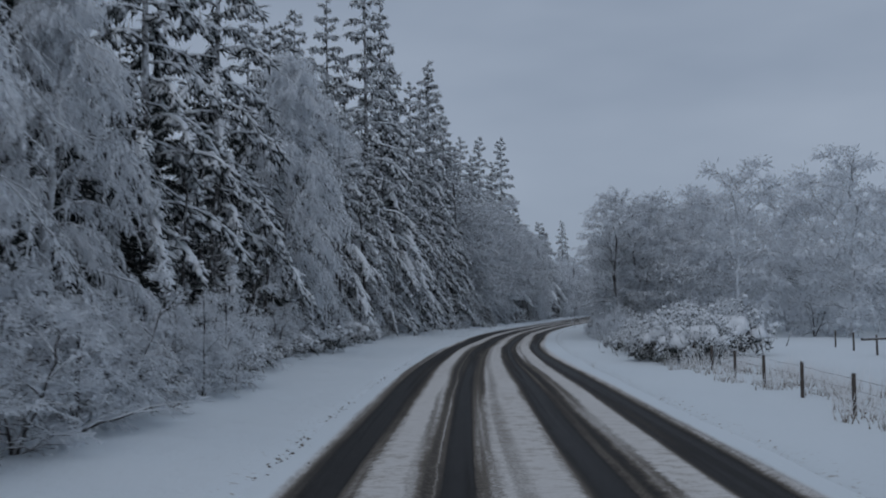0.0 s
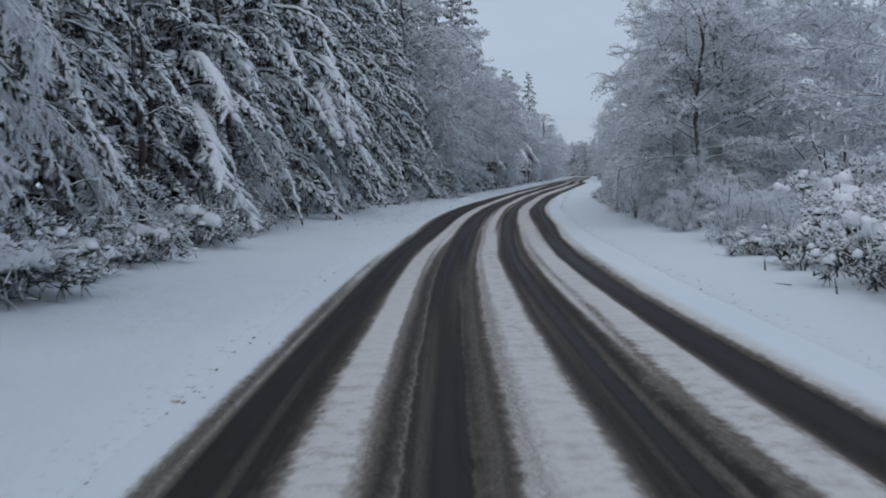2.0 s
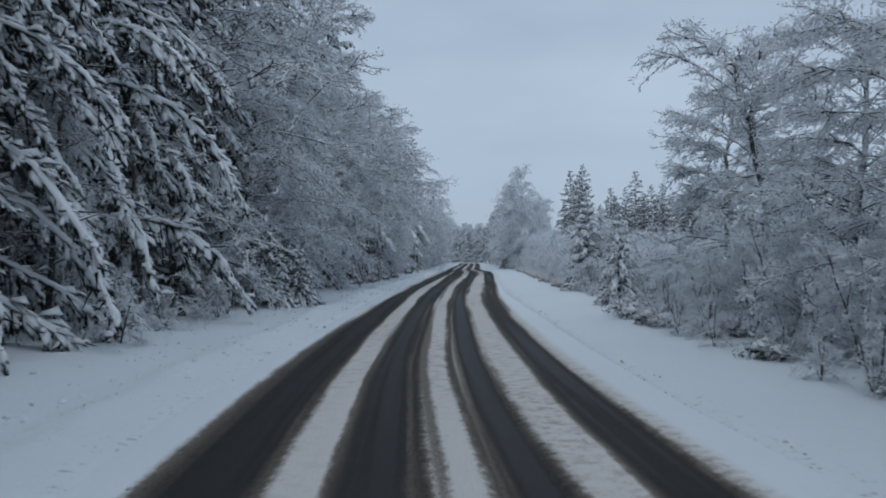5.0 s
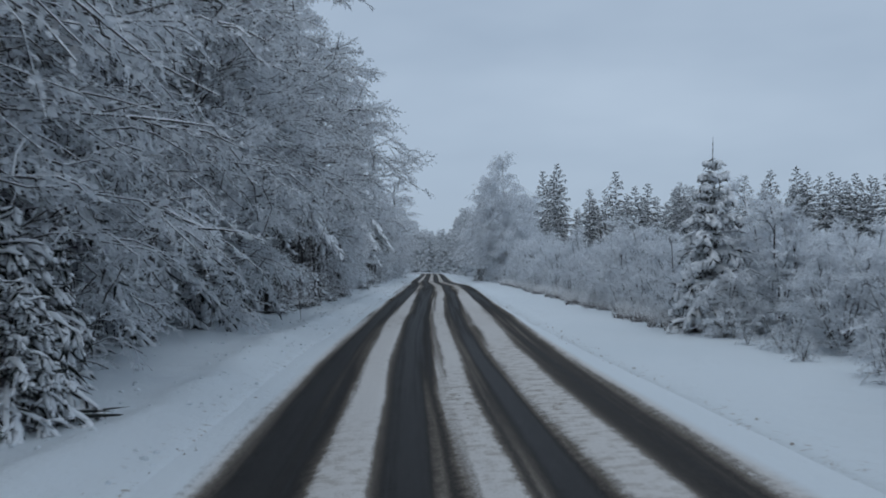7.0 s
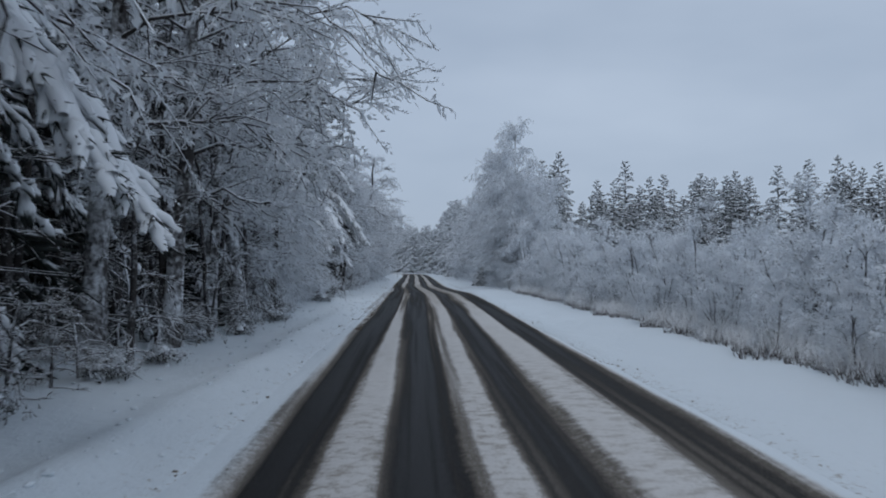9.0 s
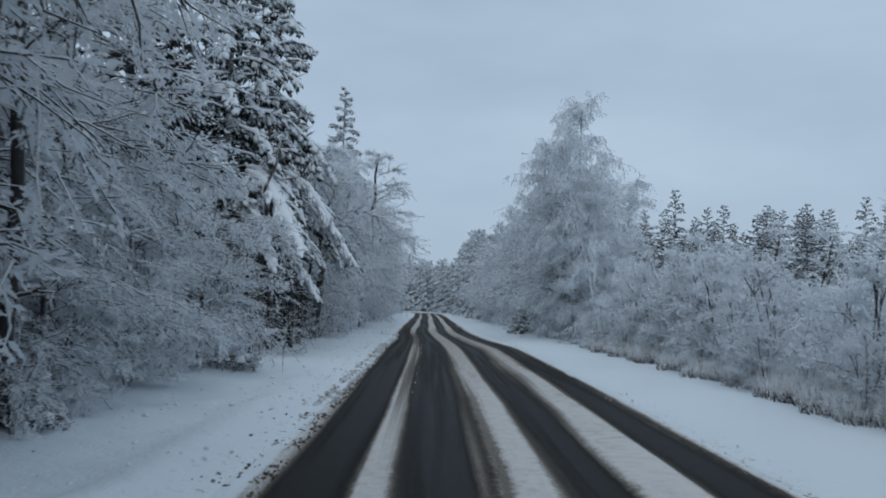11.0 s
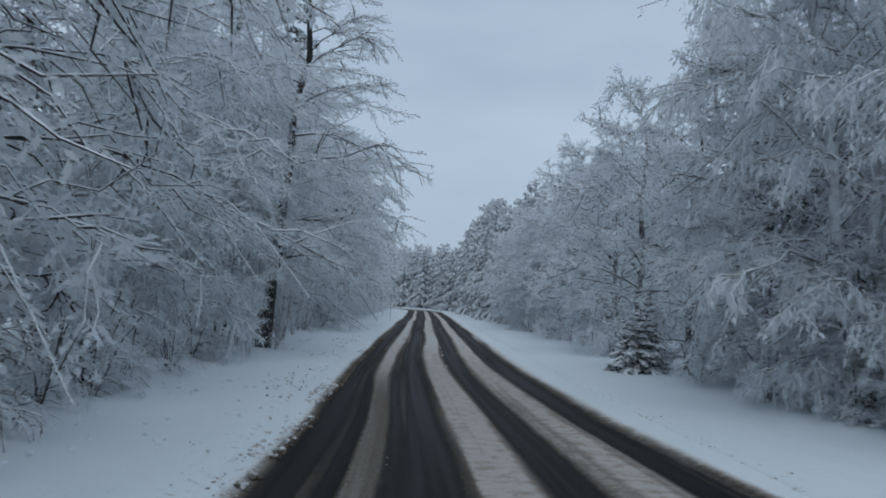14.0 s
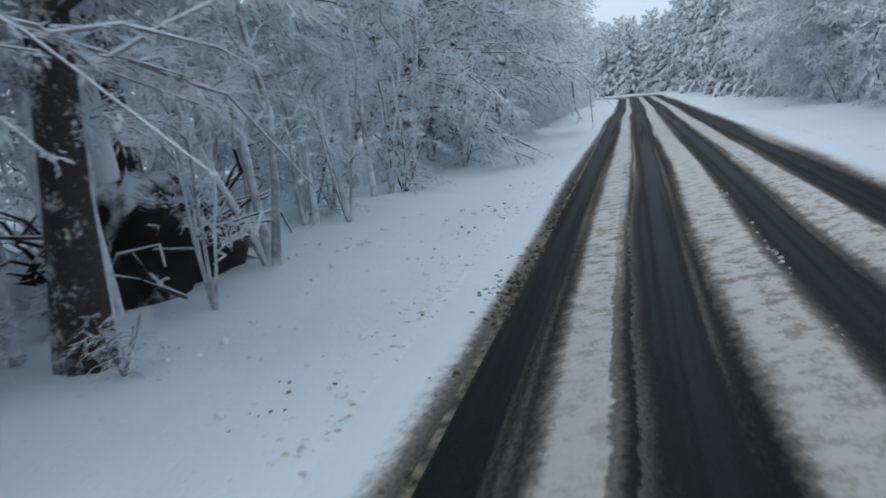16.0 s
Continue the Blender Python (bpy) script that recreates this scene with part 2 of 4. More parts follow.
    bump(t, b, math_node(t, "ADD", math_node(t, "MULTIPLY", fine, 0.4), math_node(t, "MULTIPLY", clod, math_node(t, "MULTIPLY", amount, 1.6))), 0.6, 0.03)
    return m


def dull(name, one, two, scale, rough=0.85):
    m, t, b = nodes_of(name)
    p = position(t)
    n = noise_tex(t, p, scale, 4, 0.65)
    t.links.new(blend(t, spread(t, n, 0.35, 0.65), one, two), b.inputs["Base Color"])
    b.inputs["Roughness"].default_value = rough
    bump(t, b, n, 0.5, 0.02)
    return m


M_CLOD = dull("dirty_snow_clods", (0.42, 0.39, 0.36), (0.72, 0.75, 0.78), 6.0)
M_FALLEN = dull("fallen_snow", (0.66, 0.71, 0.745), (0.76, 0.8, 0.83), 3.0)
M_CRUMB = dull("trodden_crumbs", (0.24, 0.2, 0.165), (0.68, 0.67, 0.66), 9.0)
M_DIRT = dull("dark_slush", (0.05, 0.04, 0.03), (0.2, 0.165, 0.125), 9.0)
M_LINE = dull("worn_line_paint", (0.03, 0.027, 0.024), (0.24, 0.2, 0.13), 5.0)
M_BARE = snowed("rimed_trunk", (0.045, 0.04, 0.038), 0.0, 0.6, 22.0, wobble=1.2)
M_ROOT = snowed("dark_root_mass", (0.02, 0.018, 0.017), 0.6, 0.95, 5.0, wobble=0.8)


# wheel tracks: left and right edge from the middle of the road, metres
TRACKS = [(-2.68, -1.83), (-1.24, -0.36), (0.38, 1.14), (1.74, 2.56)]
M_ROAD = road_surface()
# how the eight edges wander along the road: station, then the edges
WANDER = np.array([(-40, -2.78, -2.04, -1.25, -0.52, 0.47, 1.16, 1.98, 2.68), (28, -2.80, -2.02, -1.20, -0.55, 0.48, 1.10, 2.00, 2.68),
                   (50, -2.58, -1.82, -1.14, -0.34, 0.32, 0.78, 1.62, 2.14), (62, -2.50, -1.56, -1.03, -0.25, 0.42, 1.00, 1.74, 2.38),
                   (93, -2.70, -1.72, -1.16, -0.42, 0.32, 0.95, 1.65, 2.30), (122, -2.62, -1.82, -1.15, -0.40, 0.48, 1.17, 2.10, 2.88),
                   (153, -2.90, -1.86, -1.40, -0.33, 0.48, 1.32, 2.10, 3.05), (175, -3.02, -1.98, -1.44, -0.46, 0.34, 1.15, 2.05, 3.00),
                   (185, -2.66, -1.86, -1.36, -0.60, 0.24, 0.86, 1.62, 2.30), (198, -2.58, -1.94, -1.31, -0.68, 0.06, 0.78, 1.38, 2.12),
                   (380, -2.60, -1.75, -1.25, -0.40, 0.15, 0.85, 1.35, 2.10)])


def even(u, y):
    """u as it would be if the tracks ran straight."""
    out = np.empty(u.shape)
    for i in range(u.shape[0]):
        e = [np.interp(y[i, 0], WANDER[:, 0], WANDER[:, k]) for k in range(1, 9)]
        out[i] = np.interp(u[i], [-6, -3.3, *e, 3.3, 6], [-6, -3.3, *[v for p in TRACKS for v in p], 3.3, 6])
    return out



# ---- the plan: the road's middle line and the lie of the land ----
LINE = np.array([(2.9, -40), (3.05, 0), (3.2, 17), (3.45, 26), (3.85, 40), (4.45, 48.5), (5.4, 60), (7.6, 76.9), (10.2, 90.2), (14.05, 110), (16.1, 119),
                 (20.1, 136.5), (24.9, 156.7), (30, 178.7), (32.3, 191.5), (33.9, 198.5), (36.3, 209), (41, 230), (46.3, 253), (50.1, 270), (53.6, 286), (56.8, 300), (58.9, 312), (58.6, 326), (54.5, 340), (46, 358), (34, 380)])
_y = np.arange(-40, 380.1, 1.0)
_k = np.exp(-np.linspace(-2, 2, 33) ** 2)
_x = np.convolve(np.pad(np.interp(_y, LINE[:, 1], LINE[:, 0]), 16, mode="reflect", reflect_type="odd"), _k / _k.sum(), "valid")


def middle(y):
    return np.interp(y, _y, _x)


def slant(y):
    return np.sqrt(1 + ((middle(y + 1) - middle(y - 1)) / 2) ** 2)


def wave(x, y, seed=0.0):
    """A cheap smooth unevenness, about -1 to 1."""
    return (np.sin(0.71 * x + 1.3 * y + seed) + np.sin(1.57 * x - 0.83 * y + 2.1 * seed) + np.sin(0.33 * y - 0.29 * x + 0.7 * seed)) / 3


def ground_z(u, y):
    """Height of the snow at u metres to the right of the road's middle."""
    u, y = np.asarray(u, float), np.asarray(y, float)
    left, right = -u, u
    z = np.where(np.abs(u) < 3.12, -0.08, 0.0)
    bank = 0.38 + 0.1 * np.cos(y / 40)
    z = np.where(left > 3.12, 0.03 + 0.07 * np.clip((left - 3.12) / 0.4, 0, 1) + bank * np.clip((left - 4.2) / 5, 0, 1) ** 1.5, z)
    z = np.where(right > 3.12, 0.03 + 0.07 * np.clip((right - 3.12) / 0.4, 0, 1) + 0.12 * np.clip((right - 4.5) / 6, 0, 1), z)
    rough = np.clip((np.abs(u) - 3.2) / 1.5, 0, 1)
    z = z + rough * (0.035 * wave(1.3 * u, 0.9 * y) + 0.03 * wave(3.7 * u, 2.6 * y, 1.0) + 0.06 * wave(0.35 * u, 0.3 * y, 3.0))
    # a low ridge left by the plough
    ridge = np.clip((y - 66) / 14, 0, 1) * np.clip((165 - y) / 20, 0, 1)
    z = z + np.where(left > 3.2, ridge * 0.14 * np.exp(-((left - 4.15 - 0.2 * wave(0.0 * u, 0.35 * y, 2.0)) / 0.42) ** 2) * (1 + 0.4 * wave(u, 1.7 * y, 4.0)), 0)
    z = z + rough * np.clip((left - 4.6) / 1.5, 0, 1) * 0.06 * wave(2.1 * u, 1.7 * y, 6.0) + rough * np.clip((9 - left) / 2, 0, 1) * np.clip((left - 3.4) / 0.5, 0, 1) * 0.022 * wave(6.1 * u, 4.3 * y, 8.0)
    far = np.clip((np.abs(u) - 60) / 200, 0, 1)
    return z + far * 5.0


def spot(s, d):
    """The place on the snow, d metres square to the right of the road's middle at the station s."""
    m, k = (float(middle(s + 1)) - float(middle(s - 1))) / 2, float(slant(s))
    x, y = float(middle(s)) + d / k, s - d * m / k
    return Vector((x, y, float(ground_z(x - float(middle(y)), y))))


# ---- mesh building ----


class Geo:
    def __init__(self):
        self.v, self.f, self.m, self.n = [], [], [], 0

    def put(self, verts, faces, mat=0):
        verts, faces = np.asarray(verts, float).reshape(-1, 3), np.asarray(faces, int)
        self.v.append(verts)
        self.f.append(faces + self.n)
        self.m.append(np.full(len(faces), mat))
        self.n += len(verts)

    def mesh(self, name, mats, smooth=True):
        me = bpy.data.meshes.new(name)
        v = np.concatenate(self.v)
        f = np.concatenate(self.f)
        me.vertices.add(len(v))
        me.vertices.foreach_set("co", v.ravel())
        k = f.shape[1]
        me.loops.add(f.size)
        me.loops.foreach_set("vertex_index", f.ravel())
        me.polygons.add(len(f))
        me.polygons.foreach_set("loop_start", np.arange(0, f.size, k))
        me.polygons.foreach_set("material_index", np.concatenate(self.m))
        me.polygons.foreach_set("use_smooth", np.full(len(f), smooth))
        for mat in mats:
            me.materials.append(mat)
        me.update(calc_edges=True)
        return me


def unit(a):
    return a / np.maximum(np.linalg.norm(a, axis=-1, keepdims=True), 1e-9)


def frames_of(d):
    ref = np.where(np.abs(d[..., 2:3]) > 0.9, (1.0, 0, 0), (0, 0, 1.0))
    a = unit(np.cross(d, ref))
    return a, np.cross(a, d)


def tube(g, pts, radii, sides=5, mat=0, flat=1.0):
    """A tapered limb through pts, in triangles."""
    pts, radii = np.asarray(pts, float), np.asarray(radii, float)
    d = unit(np.gradient(pts, axis=0))
    a, b = frames_of(d)
    ang = np.arange(sides) * 2 * np.pi / sides
    ring = pts[:, None] + radii[:, None, None] * (np.cos(ang)[None, :, None] * a[:, None] + flat * np.sin(ang)[None, :, None] * b[:, None])
    n = len(pts)
    i, j = np.meshgrid(np.arange(n - 1), np.arange(sides), indexing="ij")
    p, q = (i * sides + j).ravel(), (i * sides + (j + 1) % sides).ravel()
    g.put(ring.reshape(-1, 3), np.concatenate([np.stack([p, q, q + sides], 1), np.stack([p, q + sides, p + sides], 1)]), mat)


def twigs(g, base, way, length, radius, mat=0):
    """Many pointed three-sided twigs at once."""
    base, way = np.asarray(base, float), unit(np.asarray(way, float))
    n = len(base)
    a, b = frames_of(way)
    ph = rng.uniform(0, 6.28, n)
    out = np.empty((n, 4, 3))
    for k in range(3):
        an = ph + k * 2 * np.pi / 3
        out[:, k] = base + radius[:, None] * (np.cos(an)[:, None] * a + np.sin(an)[:, None] * b)
    out[:, 3] = base + way * length[:, None]
    o = np.arange(n)[:, None] * 4
    g.put(out, np.concatenate([o + [0, 1, 3], o + [1, 2, 3], o + [2, 0, 3]]), mat)


def sprigs(g, base, way, length, radius, mat=0):
    """Many of the finest twigs at once: slender rimed blades, folded along the middle."""
    base, way = np.asarray(base, float), unit(np.asarray(way, float))
    n = len(base)
    a, b = frames_of(way)
    an = rng.normal(0, 0.7, n)
    c = np.cos(an)[:, None] * a + np.sin(an)[:, None] * b
    mid = base + way * (0.35 * length)[:, None]
    out = np.stack([base, mid + c * radius[:, None], base + way * length[:, None] - np.array((0, 0, 0.12)) * length[:, None], mid - c * radius[:, None] - np.array((0, 0, 0.5)) * radius[:, None]], 1)
    o = np.arange(n)[:, None] * 4
    g.put(out, np.concatenate([o + [0, 1, 2], o + [0, 2, 3]]), mat)


def pads(g, base, way, length, radius, sag=0.15, mat=0, flat=0.75):
    """Many plump pointed pads of snow and needles at once, bent down by their load."""
    base, way = np.asarray(base, float), unit(np.asarray(way, float))
    n = len(base)
    a, b = frames_of(way)
    out = np.empty((n, 6, 3))
    out[:, 0] = base
    down = np.array((0, 0, -1.0))
    mid = base + way * (length * 0.5)[:, None] + down * (sag * length * 0.2)[:, None]
    for k in range(4):
        an = k * np.pi / 2 + np.pi / 4
        wob = rng.uniform(0.7, 1.3, n)
        out[:, 1 + k] = mid + way * (length * rng.uniform(-0.2, 0.3, n))[:, None] + (radius * wob)[:, None] * (np.cos(an) * a + flat * np.sin(an) * b)
    out[:, 5] = base + way * length[:, None] + down * (sag * length)[:, None]
    o = np.arange(n)[:, None] * 6
    f = []
    for k in range(4):
        k2 = (k + 1) % 4
        f += [o + [0, 1 + k2, 1 + k], o + [1 + k, 1 + k2, 5]]
    g.put(out, np.concatenate(f)[:, ::-1], mat)


_p = (1 + 5 ** 0.5) / 2
BALL = unit(np.array([(-1, _p, 0), (1, _p, 0), (-1, -_p, 0), (1, -_p, 0), (0, -1, _p), (0, 1, _p), (0, -1, -_p), (0, 1, -_p), (_p, 0, -1), (_p, 0, 1), (-_p, 0, -1), (-_p, 0, 1)]))
BALL_F = np.array([(0, 11, 5), (0, 5, 1), (0, 1, 7), (0, 7, 10), (0, 10, 11), (1, 5, 9), (5, 11, 4), (11, 10, 2), (10, 7, 6), (7, 1, 8),
                   (3, 9, 4), (3, 4, 2), (3, 2, 6), (3, 6, 8), (3, 8, 9), (4, 9, 5), (2, 4, 11), (6, 2, 10), (8, 6, 7), (9, 8, 1)])


def lumps(g, at, size, mat=0, flat=0.7):
    """Many rounded, uneven lumps of snow at once."""
    n = len(at)
    out = at[:, None] + BALL[None] * size[:, None, None] * rng.uniform(0.6, 1.35, (n, 12, 1)) * np.array((1, 1, flat))
    g.put(out, (np.arange(n)[:, None, None] * 12 + BALL_F[None]).reshape(-1, 3), mat)


def part(name, geo, mats, parent, label="", smooth=True):
    ob = new(name, geo.mesh(name, mats, smooth))
    ob.parent = parent
    if label:
        ob["label"] = label
    return ob


def thing(name, label, category, group=""):
    return tagged(new(name), label, category, group)


# ---- trees ----


def broadleaf(name, label, h, spread_, limbs=30, subs=10, tw=24, droop=0.35, low=0.12, stems=1, bark=M_BARK, frost=M_FROST, lift=0.5, tw_len=0.6, tw_rad=0.02, fine=1.0, round_=0.78, layer=0.7, thick=1.0, split=False, apart=0.24, sub_rad=0.012, hang=0.0, dome=0.0):
    """A bare tree whose twigs are coated in snow: trunk and limbs, and the crown of branches and twigs."""
    ob = thing(name, label, "tree" if h > 5 else "shrub", "trees along the road" if h > 5 else "shrubs along the road")
    wood, crown = Geo(), Geo()
    r0 = (0.011 * h + 0.025) * thick
    bases, ways, lens, rads, boughs = [], [], [], [], []
    for st in range(stems):
        lean = rng.normal(0, 0.05 if stems == 1 else apart, 2)
        top = h * (1 if st == 0 else rng.uniform(0.6, 0.95))
        ts = np.linspace(0, 1, 9)
        wig = np.cumsum(rng.normal(0, 0.018 * h, (9, 2)), 0) * ts[:, None]
        tp = np.stack([lean[0] * top * ts + wig[:, 0], lean[1] * top * ts + wig[:, 1], top * ts - 0.15], 1)
        rr = r0 / math.sqrt(stems)
        tube(wood, tp, rr * (1.25 - ts) ** 0.9 * np.where(ts == 0, 1.35, 1) + 0.012, 7)
        for i in range(limbs // stems):
            f = low + (0.99 - low) * ((i + rng.uniform(0.1, 0.9)) / (limbs // stems))
            start = np.array([np.interp(f, ts, tp[:, k]) for k in range(3)])
            az = i * 2.399 + rng.uniform(-0.5, 0.5) + st
            L = spread_ * (0.3 + 0.8 * math.sin(math.pi * min(1, (f - low) / (1 - low) * (round_ - dome) + 1 - round_))) * (0.6 + 0.4 * min(1, 3.2 * (f - low))) * rng.uniform(0.7, 1.15)
            el = lift * (0.3 + 1.1 * f) + rng.normal(0, 0.15)
            t = np.linspace(0, 1, 5)[:, None]
            out = np.array((math.cos(az), math.sin(az), 0))
            side = np.array((-out[1], out[0], 0)) * rng.normal(0, 0.15)
            lp = start + L * (t * out * math.cos(el) + side * t * t + np.array((0, 0, 1)) * (math.sin(el) * t - droop * t ** 2.2)) + rng.normal(0, 0.05 * L, (5, 3)) * t
            lr = max(0.012, 0.36 * rr * (1.15 - f))
            limb = Geo() if split else wood
            tube(limb, lp, lr * (1.08 - t[:, 0]) + 0.008, 4)
            if split:
                boughs.append(limb)
            for j in range(subs):
                g = rng.uniform(0.1, 1.0) ** 0.8
                p = np.array([np.interp(g, t[:, 0], lp[:, k]) for k in range(3)])
                tang = unit(np.array([np.interp(min(1, g + 0.1), t[:, 0], lp[:, k]) for k in range(3)]) - p + 1e-6 * out)
                w = unit(tang * 0.8 + rng.normal(0, 0.6, 3) * (1, 1, 0.4) + (0, 0, 0.18 * lift))
                sl = (0.24 + 0.3 * (1 - g)) * L * rng.uniform(0.6, 1.2) + 0.25
                q = np.linspace(0, 1, 4)[:, None]
                sp = p + sl * (q * w + np.array((0, 0, -1)) * droop * 0.8 * q ** 2 + rng.normal(0, 0.11, (4, 3)) * q)
                tube(crown, sp, sub_rad * (1.0 - 0.75 * q[:, 0]) + 0.004, 4, 1 if stems < 3 else 0)
                # side shoots stand out like the barbs of a feather, or hang like strings; each carries three short twigs
                nb = max(2, tw // 3)
                at = rng.uniform(0.05, 1.0, nb)
                bs = np.stack([np.interp(at, q[:, 0], sp[:, k]) for k in range(3)], 1)
                a_ = unit(np.array((w[1], -w[0], 1e-3)))
                b_ = np.cross(a_, w)
                roll = rng.normal(0, 0.45)
                a_, b_ = a_ * math.cos(roll) + b_ * math.sin(roll), b_ * math.cos(roll) - a_ * math.sin(roll)
                barb = np.where(np.arange(nb) % 2, 1.0, -1.0) * rng.uniform(0.35, 1.2, nb) * (1 - 0.6 * hang)
                ww = unit(w * 0.75 * (1 - 0.6 * hang) + barb[:, None] * a_ + rng.normal(0, layer * 0.6, (nb, 1)) * b_ + rng.normal(0, 0.2, (nb, 3)) + (0, 0, -droop * 0.6 - 1.1 * hang))
                bl = tw_len * rng.uniform(0.5, 1.3, nb) * (0.45 + 0.65 * np.sin(np.pi * (0.2 + 0.75 * at)))
                for k in range(3):
                    bases.append(bs + ww * (bl * (0.05 + 0.3 * k) * rng.uniform(0.8, 1.2, nb))[:, None])
                    ways.append(ww + rng.normal(0, 0.42, (nb, 3)) * (1, 1, 0.7))
                    lens.append(bl * rng.uniform(0.3, 0.62, nb)), rads.append(tw_rad * rng.uniform(0.6, 1.3, nb) * fine)
    b, w, ln, rd = np.concatenate(bases), np.concatenate(ways), np.concatenate(lens), np.concatenate(rads)
    sprigs(crown, b, w, ln, rd)
    part("trunk", wood, [bark], ob)
    for limb in boughs:
        part("limb", limb, [bark], ob)
    part("crown", crown, [frost, bark], ob, "snow-coated twigs")
    if stems > 3:
        tagged(ob.children[0], kind="stuff")
    return ob


def spruce(name, label, h, reach, boughs=130, fingers=13, needles=16, low=0.05, droop=0.55, fat=1.0, bare=False, power=0.8, simple=False, tiers=0, leader=0.0, coat=None, plump=1.0):
    """A spruce with whorls of drooping boughs under snow."""
    ob = thing(name, label, "tree", "trees along the road")
    wood, crown = Geo(), Geo()
    ts = np.linspace(0, 1, 8)
    r0 = 0.009 * h + 0.03
    tube(wood, np.stack([0.05 * np.sin(5 * ts), 0.05 * np.cos(4 * ts), h * ts - 0.15], 1), r0 * (1.02 - ts) + 0.01, 7)
    if bare:
        for i in range(26):
            f, az = rng.uniform(0.02, 0.3), rng.uniform(0, 6.28)
            L = reach * rng.uniform(0.3, 0.8)
            e = np.array((math.cos(az) * L, math.sin(az) * L, f * h - 0.12 * L))
            tube(wood, [(0, 0, f * h), e * (0.5, 0.5, 1) + (0, 0, 0.05 * L), e], (0.022, 0.014, 0.006), 3)
    for i in range(boughs):
        f = low + (0.99 - low) * (i + rng.uniform(0, 0.8)) / boughs
        if tiers:
            f = low + (0.99 - low) * (round((f - low) / (0.99 - low) * tiers) + rng.normal(0, 0.05)) / tiers
            f = min(max(f, low), 0.985)
        az = i * 2.399 + rng.uniform(-0.35, 0.35)
        L = reach * (1 - f) ** power * rng.uniform(0.7, 1.15) + 0.2
        el = -0.05 + 0.75 * f ** 2 + rng.normal(0, 0.12)
        out = np.array((math.cos(az), math.sin(az), 0))
        side = np.array((-out[1], out[0], 0))
        t = np.linspace(0, 1, 5)[:, None]
        d = droop * rng.uniform(0.6, 1.3) * (1 - 0.55 * f)
        bp = np.array((0, 0, f * h)) + L * (t * out * (1 - 0.18 * t * t) + np.array((0, 0, 1)) * (math.sin(el) * t - d * t ** 2.1) + side * rng.normal(0, 0.08) * t * t)
        tube(crown, bp, (0.04 + 0.07 * plump * np.sin(np.pi * (0.1 + 0.85 * t[:, 0])) * fat) * min(1, 0.3 + L / 4), 5, flat=0.55)
        n = max(4, int(fingers * min(1.25, 0.4 + 0.8 * L / reach)))
        at = np.clip(np.linspace(0.12, 1.0, n) + rng.normal(0, 0.03, n), 0.08, 1)
        bs = np.stack([np.interp(at, t[:, 0], bp[:, k]) for k in range(3)], 1)
        sg = np.where(np.arange(n) % 2, 1.0, -1.0) * rng.uniform(0.5, 1.0, n) * (1.25 - at)
        if simple:
            ww = sg[:, None] * side * 1.1 + out * rng.uniform(0.4, 0.9, n)[:, None] + np.array((0, 0, -1.0)) * rng.uniform(0.0, 0.7, n)[:, None]
            ln = (0.3 + 0.34 * L * np.sin(np.pi * np.clip(1.05 - at, 0, 1) ** 0.7)) * rng.uniform(0.6, 1.3, n)
            twigs(crown, bs + (0, 0, 0.06), ww, ln, fat * (0.06 + 0.13 * ln))
        else:
            # branchlets hang from the bough like a fringe
            hang = rng.uniform(0.45, 1.3, n)
            ww = 0.75 * sg[:, None] * side + out * rng.uniform(0.15, 0.7, n)[:, None] + np.array((0, 0, -1.0)) * hang[:, None]
            ln = (0.14 + 0.2 * L * np.sin(np.pi * np.clip(1.08 - at, 0, 1) ** 0.75)) * rng.uniform(0.4, 1.3, n)
            ln = np.minimum(ln, 0.6)
            rad = fat * plump * (0.03 + 0.06 * ln) * rng.uniform(0.6, 1.3, n)
            pads(crown, bs + (0, 0, 0.02), ww, ln, rad, 0.25)
            for part_of in (0.3, 0.6):
                o = bs + unit(ww) * (ln * part_of)[:, None]
                pads(crown, o, ww + rng.normal(0, 0.55, (n, 3)), ln * rng.uniform(0.25, 0.6, n), rad * rng.uniform(0.5, 1.0, n), 0.3)
            k = n // 2
            pads(crown, bs[:k] + rng.normal(0, 0.03, (k, 3)), out + 0.5 * sg[:k, None] * side + rng.normal(0, 0.2, (k, 3)), ln[:k] * 0.9, rad[:k] * 1.25, 0.4, 0, 0.5)
        if needles:
            at = rng.uniform(0.05, 1, needles)
            bs = np.stack([np.interp(at, t[:, 0], bp[:, k]) for k in range(3)], 1)
            ww = rng.normal(0, 0.6, (needles, 3)) + out * 0.3 + (0, 0, -0.8)
            twigs(crown, bs, ww, rng.uniform(0.3, 0.75, needles) * min(1, 0.35 + L / 3), np.full(needles, 0.04), 1)
    if leader:
        tube(wood, [(0, 0, h * 0.96), (0, 0.01, h), (0.02, 0, h + leader)], (0.03, 0.025, 0.008), 5)
    part("trunk", wood, [M_BARK], ob)
    part("crown", crown, [coat or M_BOUGH, M_NEEDLE], ob, "dark needles under heavy snow")
    return ob


